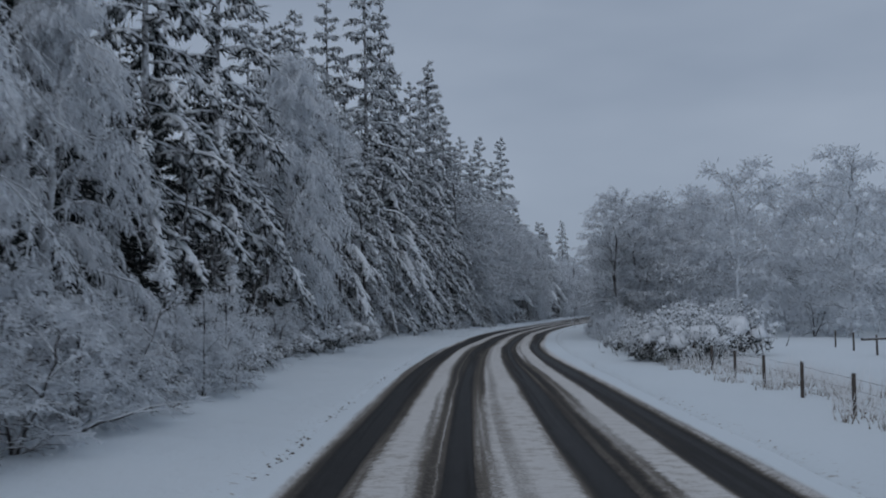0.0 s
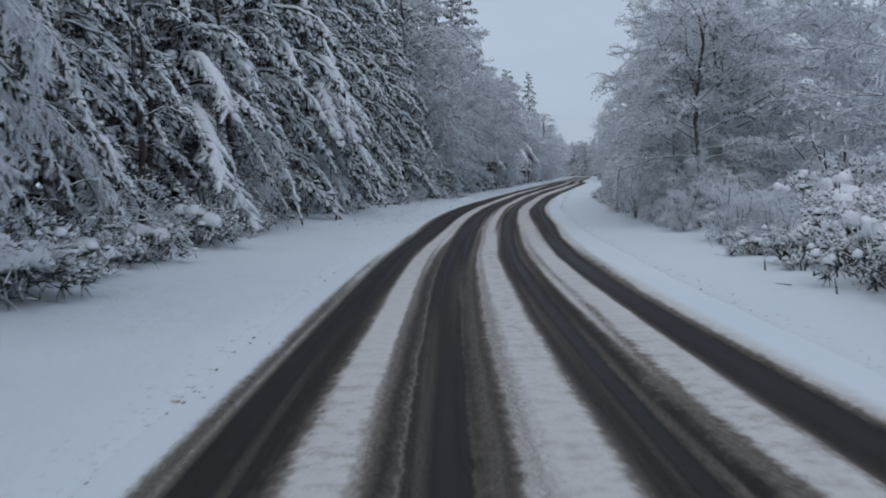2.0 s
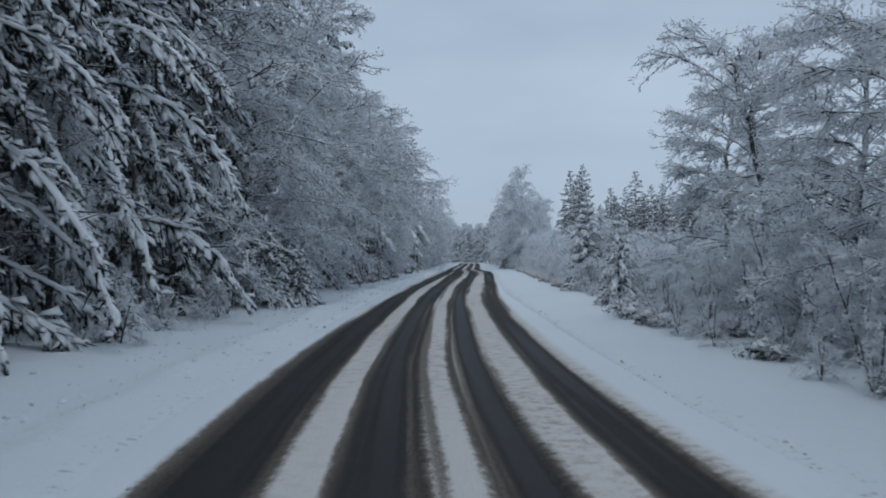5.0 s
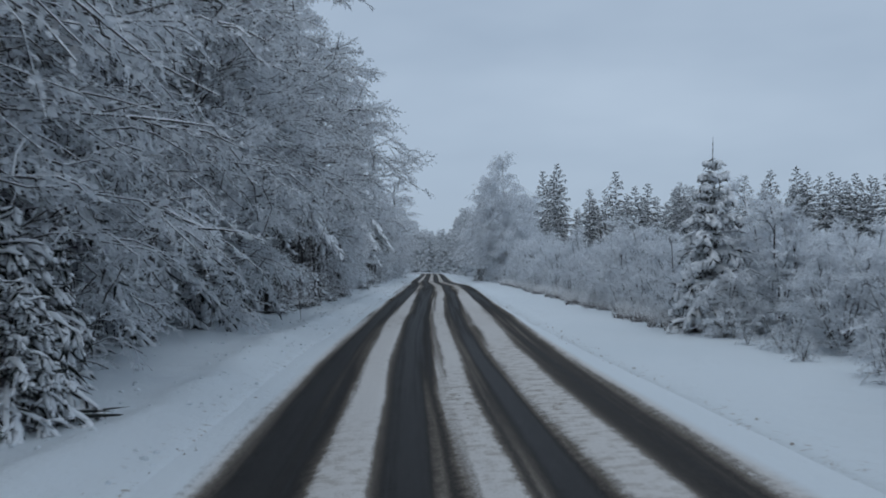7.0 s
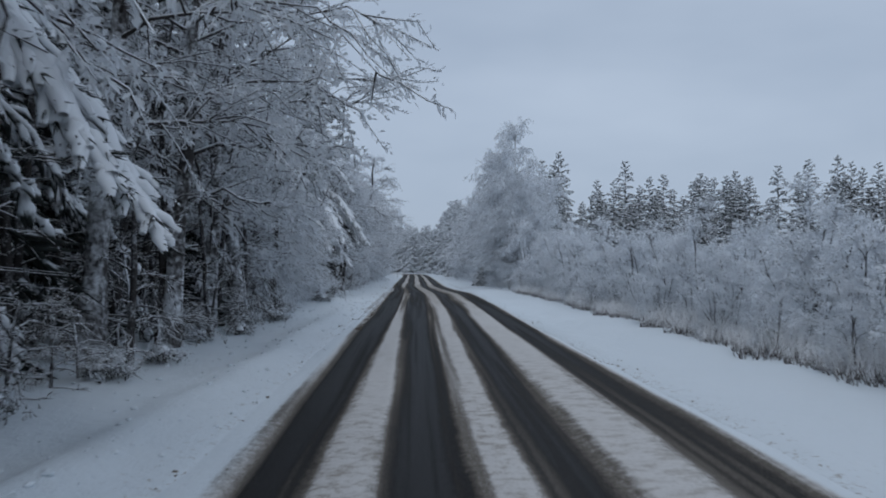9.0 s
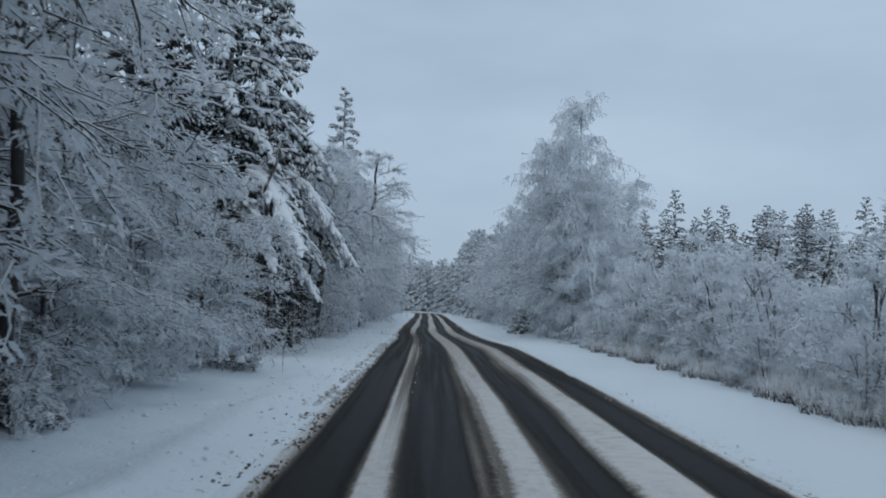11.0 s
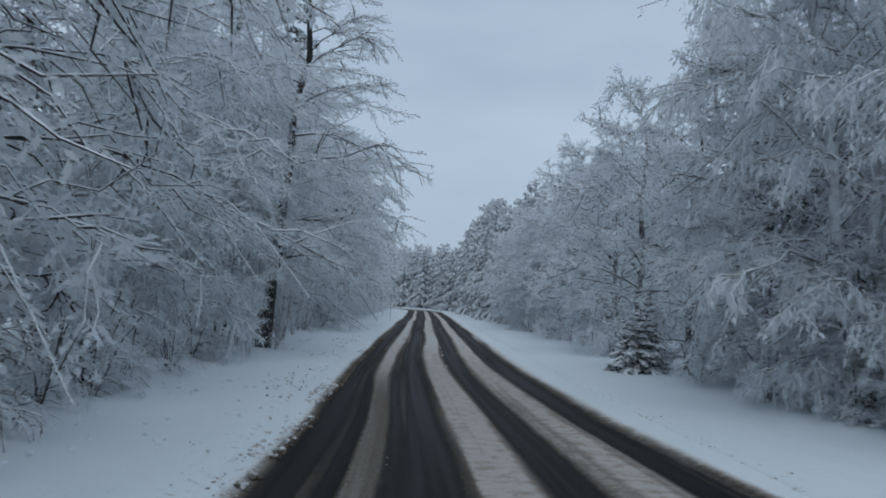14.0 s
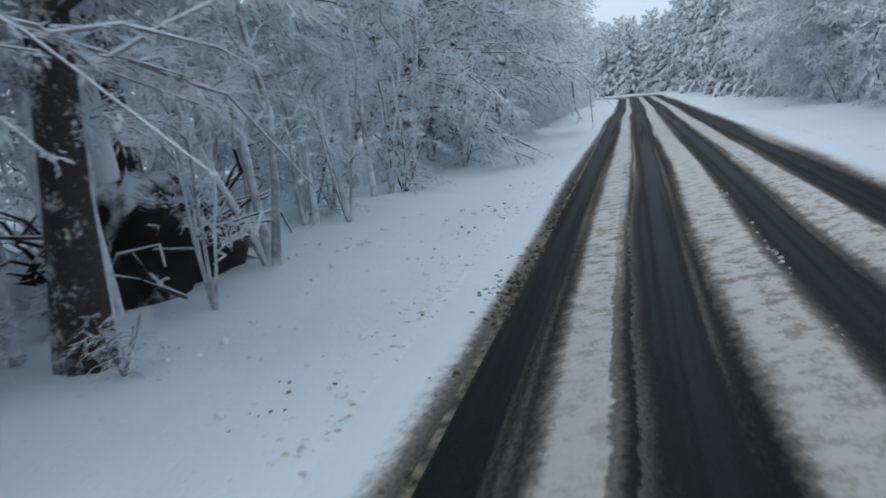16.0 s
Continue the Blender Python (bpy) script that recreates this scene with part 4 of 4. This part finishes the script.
def laden_bough(tree, s, d, z, rise):
    """A long bough of the tree, from the height rise on its trunk down to a tip z metres over the snow, bent under plump snow."""
    tip = np.array(spot(s, d)) + (0, 0, z)
    foot = np.array(tree.matrix_basis.translation)
    start = foot + (0, 0, rise)
    L = float(np.linalg.norm(tip - start))
    t = np.linspace(0, 1, 9)[:, None]
    path = start + (tip - start) * t + np.array((0, 0, 0.3 * L)) * np.sin(np.pi * t) * (1 - 0.3 * t) + rng.normal(0, 0.03, (9, 3)) * t
    g = Geo()
    tube(g, path, 0.06 * (1.1 - t[:, 0]) + 0.012, 5, 1)
    out = unit((tip - start) * (1, 1, 0))
    side = np.array((-out[1], out[0], 0))
    # a sleeve of snow along the outer part of the bough
    q = np.linspace(0.3, 1.0, 22)
    on = np.stack([np.interp(q, t[:, 0], path[:, k]) for k in range(3)], 1) + (0, 0, 0.04)
    swell = np.sin(np.pi * np.clip((q - 0.24) / 0.8, 0, 1)) ** 0.7
    tube(g, on + rng.normal(0, 0.02, (22, 3)), (0.05 + 0.15 * swell) * rng.uniform(0.75, 1.25, 22), 8, 0, 0.7)
    # fingers of snow-covered branchlets bent down on both sides
    for k in range(int(13 * L)):
        f = rng.uniform(0.3, 1.0)
        o = np.array([np.interp(f, t[:, 0], path[:, c]) for c in range(3)])
        sg = rng.choice((-1.0, 1.0))
        wide = (0.25 + 0.45 * math.sin(math.pi * min(1, (f - 0.2) / 0.85))) * rng.uniform(0.5, 1.2)
        way = unit(out * rng.uniform(0.3, 1.0) + side * sg * rng.uniform(0.2, 0.9) + np.array((0, 0, -1.0)) * rng.uniform(0.25, 0.9))
        h = np.linspace(0, 1, 6)[:, None]
        arc = o + way * wide * h + np.array((0, 0, -0.35)) * wide * h ** 2 + rng.normal(0, 0.012, (6, 3))
        tube(g, arc, (0.03 + 0.055 * np.sin(np.pi * (0.12 + 0.8 * h[:, 0]))) * rng.uniform(0.75, 1.3), 7, 0, 0.8)
        m = 9
        b0 = o + way * wide * rng.uniform(0.2, 1, (m, 1)) + np.array((0, 0, -0.07))
        twigs(g, b0, way + rng.normal(0, 0.5, (m, 3)) + (0, 0, -0.3), rng.uniform(0.12, 0.3, m), np.full(m, 0.016), 1)
    back = np.array(tree.matrix_basis.inverted())
    g.v = [v @ back[:3, :3].T + back[:3, 3] for v in g.v]
    part("laden_bough", g, [M_PLUMP, M_NEEDLE], tree, "bough bent under plump snow")


for tree, tips in ((old_spruce_a, ((120.6, -3.5, 2.3), (120.0, -3.9, 2.7), (122.0, -5.0, 3.9))), (old_spruce_b, ((169.5, -4.1, 3.2), (170.7, -4.6, 3.5), (168.6, -4.7, 4.3), (173.8, -5.2, 3.4))),
                   (old_spruce_c, ((177.0, -6.0, 4.2), (174.0, -5.6, 7.2))), (old_spruce_f, ((162.0, -5.2, 3.4), (163.2, -5.4, 3.9), (165.0, -5.1, 2.1), (167.0, -5.2, 3.1))),
                   (old_spruce_d, ((70.2, -5.7, 2.5), (69.2, -6.0, 3.4), (68.0, -6.1, 4.8), (71.5, -6.0, 4.4), (73.2, -6.3, 3.6), (75.0, -6.4, 5.9), (66.5, -6.3, 3.2), (71.0, -7.0, 0.7))), (old_spruce_e, ((55.4, -6.9, 0.4), (58.5, -6.9, 2.8), (54.0, -7.0, 3.4), (60.2, -7.2, 3.3), (52.6, -7.0, 1.6), (56.4, -7.0, 4.6)))):
    for s_, d_, z_ in tips:
        laden_bough(tree, s_, d_, z_, z_ + 1.4 + 0.25 * abs(d_ + 7.5))

# ---- right of the road ----
row("copse", 60.5, 76, 3.2, 8.2, 9.2, (0.76, 0.9))
row("copse", 77, 93, 3.6, 8.0, 8.8, (0.6, 0.74))
row("scrub", 57, 92, 1.7, 6.3, 7.2, (0.36, 0.62))
row("copse", 59, 66, 2.6, 6.8, 7.6, (0.5, 0.62))
row("copse_back", 58, 90, 4.4, 12, 15, (0.72, 0.84))
row("copse_back", 58, 88, 5.0, 18, 22, (0.76, 0.88))
row("copse_back", 60, 84, 5.5, 25, 30, (0.76, 0.9))
row("copse_back", 63, 82, 6.5, 33, 38, (0.75, 0.95))
row("copse_back", 64, 80, 7.0, 42, 48, (0.8, 1.0))
row("shrub", 57, 62, 0.9, 9, 40, (1.0, 1.6))
row("bramble", 57, 98, 2.6, 7.0, 8.2, (0.5, 0.9))
row("scrub", 49, 61, 0.7, 5.5, 7.6, (0.24, 0.42))
row("gorse", 49, 62, 1.7, 5.7, 7.0, (0.28, 0.45))
row("gorse", 64, 90, 4.0, 5.8, 6.6, (0.25, 0.4))
row("shrub", 60, 90, 2.0, 5.4, 6.2, (0.3, 0.55))
row("gorse", 34, 47, 1.9, 6.0, 6.8, (0.7, 1.05), tall=1.15)
row("gorse", 38, 56, 2.6, 8.0, 10.0, (0.8, 1.15), tall=1.2)
row("gorse", 88, 93, 2.4, 5.4, 6.2, (0.35, 0.5))
row("scrub", 98, 110, 2.2, 9.2, 10.4, (0.45, 0.6))
row("scrub", 111, 172, 2.2, 7.8, 9.0, (0.72, 1.0))
row("scrub", 110, 178, 1.7, 7.0, 7.8, (0.34, 0.5))
row("scrub", 97, 172, 3.4, 10.6, 13, (0.6, 0.78))
row("brush", 112, 178, 0.75, 6.8, 7.6, (0.7, 1.15))
row("shrub", 97, 110, 1.4, 6.4, 7.6, (0.25, 0.45))
row("scrub", 95, 111, 1.5, 7.6, 9.0, (0.45, 0.7))
row("scrub_back", 100, 176, 4.2, 14, 20, (0.62, 0.8))
row("scrub_back", 104, 178, 5.5, 23, 32, (0.65, 0.85))
row("scrub_back", 110, 190, 7.0, 36, 48, (0.7, 0.9))
plant("young", 98.4, 6.7, 0.6, tall=1.12)
plant("young", 111.6, 7.4, 1.03)
plant("birch", 187.0, 7.6, 1.22, turn=0.6)
plant("birch", 181.6, 8.2, 0.9)
plant("birch", 184.6, 9.2, 0.85)
plant("copse", 190.0, 9.6, 0.8)
plant("birch", 193.0, 8.4, 0.9)
row("scrub", 172, 190, 2.4, 7.0, 8.0, (0.5, 0.8))
row("copse", 186, 226, 4.6, 7.6, 9.0, (0.72, 0.9))
row("hoary_fine", 227, 250, 3.4, 8.0, 9.4, (0.8, 0.98))
row("pine", 244, 262, 3.2, 7.4, 9.2, (1.0, 1.3))
row("pine", 262, 312, 2.4, 6.4, 7.8, (1.08, 1.24), tall=1.16)
row("copse_back", 230, 264, 6.0, 7.0, 9.0, (0.55, 0.75))
row("copse_back", 232, 262, 6.0, 10, 13, (0.75, 0.9))
row("birch", 190, 240, 12.0, 10, 12, (0.75, 0.95))
plant("young", 197.0, 5.9, 0.85, tall=0.5)
plant("young", 198.4, 6.5, 0.5)
row("shrub", 176, 250, 4.5, 6.5, 7.2, (0.4, 0.8))
# the dark plantation far across the scrub
for i in range(240):
    x = 78 + 112 * (i / 239) + rng.uniform(-2.5, 2.5)
    y = 290 - 1.1 * (x - 66) + rng.uniform(-8, 14)
    plant("far", 0, 0, rng.choice((0.72, 0.8, 0.88, 0.95, 1.02)) * (1.4 if i in (2, 4, 7, 30) else 1.0), at=Vector((x, y, float(ground_z(x - float(middle(y)), y)))))
# the wood that closes the view where the road bends away
row("pine", 311, 352, 2.0, 5.8, 9.0, (0.92, 1.12), tall=1.1)
row("pine", 300, 352, 3.2, 9.5, 13.0, (0.9, 1.1))
row("copse_back", 270, 360, 5.0, 14, 20, (0.55, 0.7))
row("copse_back", 262, 300, 5.0, 8, 14, (0.65, 0.8))
# two hoary trees that lean out before the dark spruces
plant("hoary", 114.6, -7.0, 0.95, turn=0.4)
plant("hoary", 117.2, -7.6, 0.8, turn=2.1)
# tall scrub before the birches
row("scrub", 163, 178, 2.2, 8.2, 9.4, (1.0, 1.2))

# ---- the ground, one sheet out to the horizon ----


def sheet(name, us, ys, zf, mat, label, category):
    U, Y = np.meshgrid(us, ys)
    W = even(U, Y)
    k = slant(Y)
    X = middle(Y) + U * k
    Z = zf(W if name == "road" else U * k, Y)
    g = Geo()
    n, m = U.shape
    i = (np.arange(n - 1)[:, None] * m + np.arange(m - 1)[None]).ravel()
    g.put(np.stack([X, Y, Z], -1), np.stack([i, i + 1, i + m + 1, i + m], 1))
    me = g.mesh(name, [mat])
    uv = me.uv_layers.new(name="road_uv")
    vi = np.empty(len(me.loops), int)
    me.loops.foreach_get("vertex_index", vi)
    uv.data.foreach_set("uv", np.stack([W.ravel()[vi], Y.ravel()[vi]], 1).ravel())
    return tagged(new(name, me), label, category, kind="structure")


_u = np.concatenate([[2.7, 2.95, 3.05], np.arange(3.2, 5.0, 0.15), np.arange(5.0, 14, 0.5), np.geomspace(14, 2500, 26)])
_ys = np.concatenate([-np.geomspace(40, 1200, 10)[::-1], np.arange(-38, 0, 2.0), np.arange(0, 262, 0.5), np.arange(262, 380, 2.0), np.geomspace(380, 3000, 16)])
sheet("ground", np.concatenate([-_u[::-1], [-1.5, 0, 1.5], _u]), _ys, ground_z, M_SNOW, "deep fresh snow over verges and fields", "snow")


def road_z(u, y):
    z = np.full(u.shape, 0.045)
    for a, c in TRACKS:
        z -= 0.045 * np.clip((u - a + 0.08) / 0.16, 0, 1) * np.clip((c + 0.08 - u) / 0.16, 0, 1)
    rough = np.clip(z / 0.045, 0, 1)
    return z + rough * (0.008 * wave(2.3 * u, 0.7 * y) + 0.006 * wave(5.3 * u, 1.9 * y, 1.0)) - 0.1 * np.clip((np.abs(u) - 3.25) / 0.2, 0, 1)


sheet("road", np.arange(-3.45, 3.46, 0.075), np.concatenate([np.arange(-36, 0, 1.0), np.arange(0, 240, 0.4), np.arange(240, 376, 1.0)]), road_z, M_ROAD,
      "narrow road with four wet wheel tracks through trodden snow", "road")


# ---- fence in the field edge ----
def fence_post(s, d, h=0.72):
    ob = thing("fence_post", "weathered wooden fence post standing in snow", "fence post", "fence posts along the field")
    g = Geo()
    tube(g, [(0, 0, -0.2), (0.01, 0, h * 0.5), (0.02, 0.01, h), (0.02, 0.01, h + 0.015)], (0.04, 0.038, 0.036, 0.006), 8)
    post = part("post", g, [M_POST], ob)
    cap = Geo()
    pads(cap, [(-0.04, 0, h + 0.01)], [(1, 0, 0)], np.array([0.11]), np.array([0.04]), 0.0)
    part("snow_cap", cap, [M_BOUGH], post, "small cap of snow")
    ob.matrix_basis = Matrix.Translation(spot(s, d)) @ Matrix.Rotation(rng.uniform(-0.06, 0.06), 4, "X")
    return ob


posts = [(14.5 + 2.75 * i, 5.6 + 0.11 * i) for i in range(10)] + [(30 + 3.5 * i, 12.5 + 0.5 * i) for i in range(5)]
for s, d in posts:
    fence_post(s, d)
row("tuft", 11, 42, 0.4, 5.6, 7.8, (0.6, 1.15))


def strand(name, label, z, d0):
    ob = thing(name, label, "fence wire", "wires of the field fence")
    g = Geo()
    for (s0, a), (s1, b) in zip(posts[:9], posts[1:10]):
        p, q = spot(s0, a) + Vector((0, 0, z)), spot(s1, b) + Vector((0, 0, z))
        tube(g, [p, (p + q) / 2 - Vector((0, 0, 0.015)), q], (0.004, 0.004, 0.004), 3)
    part("wire", g, [M_POST], ob)


for z in (0.25, 0.45, 0.64):
    strand("fence_wire", "thin rimed wire stapled to wooden posts", z, 0)

# a rail across the far side of the field
rail = thing("field_rail", "low snow-topped wooden rail in the field", "fence rail")
g = Geo()
tube(g, [spot(36, 12.6) + Vector((0, 0, 0.62)), spot(38.5, 15.5) + Vector((0, 0, 0.6)), spot(41, 19) + Vector((0, 0, 0.64))], (0.05, 0.05, 0.05), 6)
part("rail", g, [M_POST], rail)

# ---- clods of dirty snow pushed up by wheels ----

def clods(name, label, n, s0, s1, d0, d1, r0, r1, mat, heap=0.0, edge=True):
    g = Geo()
    ss, dd = rng.uniform(s0, s1, n), rng.uniform(d0, d1, n)
    # they gather in heaps
    keep = wave(2.2 * dd, 1.1 * ss, 2.0) + wave(0.5 * dd, 3.1 * ss, 5.0) > rng.uniform(-0.7, 0.9, n)
    ss, dd = ss[keep], dd[keep]
    if edge:
        # counted from the left edge of the outer wheel track
        dd = dd + np.interp(ss, WANDER[:, 0], WANDER[:, 1])
    u = dd * slant(ss)
    r = r0 + (r1 - r0) * rng.uniform(0, 1, len(ss)) ** 2.2
    at = np.stack([middle(ss) + u, ss, np.maximum(ground_z(u, ss), 0.02) + 0.2 * r + heap * rng.uniform(0, 1, len(ss)) ** 2], 1)
    lumps(g, at, r, 0, 0.7)
    ob = new(name, g.mesh(name, [mat], False))
    return tagged(ob, label, "snow", kind="stuff")


clods("snow_crust", "broken crust of ploughed snow along the verge", 2600, 148, 190, -0.3, 0.1, 0.012, 0.055, M_CLOD, 0.04)
clods("snow_crust", "loose lumps of snow spilled over the verge", 350, 146, 192, -1.0, -0.3, 0.012, 0.045, M_CLOD)
clods("snow_lumps", "small lumps of snow fallen from the trees", 3200, 62, 208, -3.8, -0.6, 0.012, 0.06, M_FALLEN)
clods("snow_crumbs", "brown crumbs of slush at the road edge", 9000, 140, 212, -0.26, 0.16, 0.008, 0.036, M_DIRT)
clods("snow_crumbs", "dark specks of dirt scattered over the verge", 350, 186, 212, -1.3, -0.2, 0.008, 0.028, M_DIRT)
clods("snow_crumbs", "small crumbs of trodden snow between wheel tracks", 1500, 150, 208, -1.75, -1.4, 0.008, 0.022, M_CRUMB, 0.0, False)
clods("snow_crumbs", "small crumbs of trodden snow between wheel tracks", 2000, 60, 155, -0.12, 0.08, 0.012, 0.035, M_CRUMB, 0.0, False)
clods("snow_crumbs", "small crumbs of trodden snow between wheel tracks", 2500, 155, 208, -0.25, 0.1, 0.01, 0.03, M_CRUMB, 0.0, False)
clods("snow_crumbs", "small crumbs of trodden snow between wheel tracks", 1200, 4, 45, -0.3, 0.2, 0.01, 0.03, M_CRUMB, 0.0, False)
clods("snow_crumbs", "gritty crumbs of snow thrown onto the verge", 700, 45, 150, -0.6, -0.05, 0.01, 0.035, M_DIRT)
clods("snow_crumbs", "brown specks thrown from wheels onto the verge", 1300, 8, 45, -0.5, 0.0, 0.008, 0.03, M_DIRT)
clods("snow_crumbs", "gritty crumbs of snow thrown onto the verge", 1000, 10, 208, 2.9, 3.5, 0.01, 0.03, M_CRUMB, 0.0, False)

# ---- an uprooted stump among the old trees ----
stump = thing("root_plate", "dark upturned root mass capped with snow", "tree stump")
g = Geo()
az = np.linspace(0, 2 * np.pi, 33)[:-1]
rings = []
for f, z in ((1.15, -0.2), (1.16, 0.1), (1.08, 0.35), (1.0, 0.6), (0.85, 0.85), (0.65, 1.05), (0.45, 1.2), (0.22, 1.27), (0.03, 1.3)):
    rr = f * (1 + 0.16 * np.sin(3 * az + 4 * z) + 0.1 * np.sin(7 * az - 5 * z) + rng.normal(0, 0.06, 32))
    rings.append(np.stack([np.cos(az) * rr * 0.75, np.sin(az) * rr * 1.5, z + rng.normal(0, 0.05, 32)], 1))
i, j = np.meshgrid(np.arange(8), np.arange(32), indexing="ij")
a, b = (i * 32 + j).ravel(), (i * 32 + (j + 1) % 32).ravel()
g.put(np.concatenate(rings), np.concatenate([np.stack([a, b, b + 32], 1), np.stack([a, b + 32, a + 32], 1)]))
part("earth", g, [M_ROOT], stump)
for k in range(80):
    g = Geo()
    az_, L = rng.uniform(0, 6.28), rng.uniform(0.3, 0.85)
    o = np.array((math.cos(az_) * 0.8, math.sin(az_) * 1.5, rng.uniform(0.0, 0.8)))
    w = np.array((math.cos(az_) * 0.8, math.sin(az_) * 0.8, rng.uniform(-0.3, 0.6))) + rng.normal(0, 0.5, 3)
    tube(g, [o, o + w * L * 0.35 + rng.normal(0, 0.06, 3), o + w * L * 0.7 + rng.normal(0, 0.12, 3), o + w * L + rng.normal(0, 0.15, 3)], (0.04, 0.03, 0.022, 0.009), 5)
    part("root", g, [M_BARK], stump)
stump.matrix_basis = Matrix.Translation(spot(202.3, -7.3)) @ Matrix.Diagonal((1.2, 1.1, 0.95, 1))

# ---- fallen snowy branches ----


def fallen(s, d, L, turn, rise=0.2):
    ob = thing("fallen_branch", "broken bare branch lying under snow", "branch", "fallen branches")
    g = Geo()
    t = np.linspace(0, 1, 7)[:, None]
    pts = np.concatenate([L * (t - 0.5), 0.12 * L * np.sin(3 * t) * 0.5, 0.08 + rise * L * t ** 1.4], 1) + rng.normal(0, 0.02, (7, 3))
    tube(g, pts, 0.045 * (1.1 - t[:, 0]) + 0.008, 5)
    part("bough", g, [M_BARK], ob)
    for k in range(7):
        tw = Geo()
        q = rng.uniform(0.25, 1)
        o = np.array([np.interp(q, t[:, 0], pts[:, c]) for c in range(3)])
        w = unit(np.array((0.7, rng.normal(0, 0.8), rng.uniform(-0.1, 0.7))))
        e = o + w * rng.uniform(0.3, 0.8)
        tube(tw, [o, (o + e) / 2 + rng.normal(0, 0.03, 3), e], (0.022, 0.016, 0.006), 4)
        sprigs(tw, np.repeat([e], 8, 0), w + rng.normal(0, 0.5, (8, 3)), rng.uniform(0.15, 0.4, 8), np.full(8, 0.014))
        part("side_twig", tw, [M_FROST_DARK], ob)
    p = spot(s, d)
    ob.matrix_basis = Matrix.Translation(p) @ Matrix.Rotation(turn, 4, "Z")


for s_, d_, L_, a_ in ((17.6, -6.2, 1.6, 0.6), (20.5, -6.9, 1.4, 2.2), (70.8, -7.1, 2.2, 0.5), (72.0, -7.6, 1.8, -0.4), (166.0, -7.2, 2.4, 0.8), (168.5, -6.8, 2.0, -0.6),
                       (163.0, -7.4, 1.8, 0.2)):
    fallen(s_, d_, L_, a_)

# ---- worn edge line where the tarmac shows ----
g = Geo()
ys = np.arange(190.0, 226.0, 0.5)
k = slant(ys)
for y0, y1 in zip(ys[:-1], ys[1:]):
    a0, a1 = float(middle(y0)), float(middle(y1))
    k0 = float(slant(y0))
    z = 0.008
    g.put([(a0 - 2.51 * k0, y0, z), (a0 - 2.45 * k0, y0, z), (a1 - 2.45 * k0, y1, z), (a1 - 2.51 * k0, y1, z)], [(0, 1, 2, 3)])
tagged(new("edge_line", g.mesh("edge_line", [M_LINE])), "worn yellowish line along the road edge", "road marking", kind="structure")
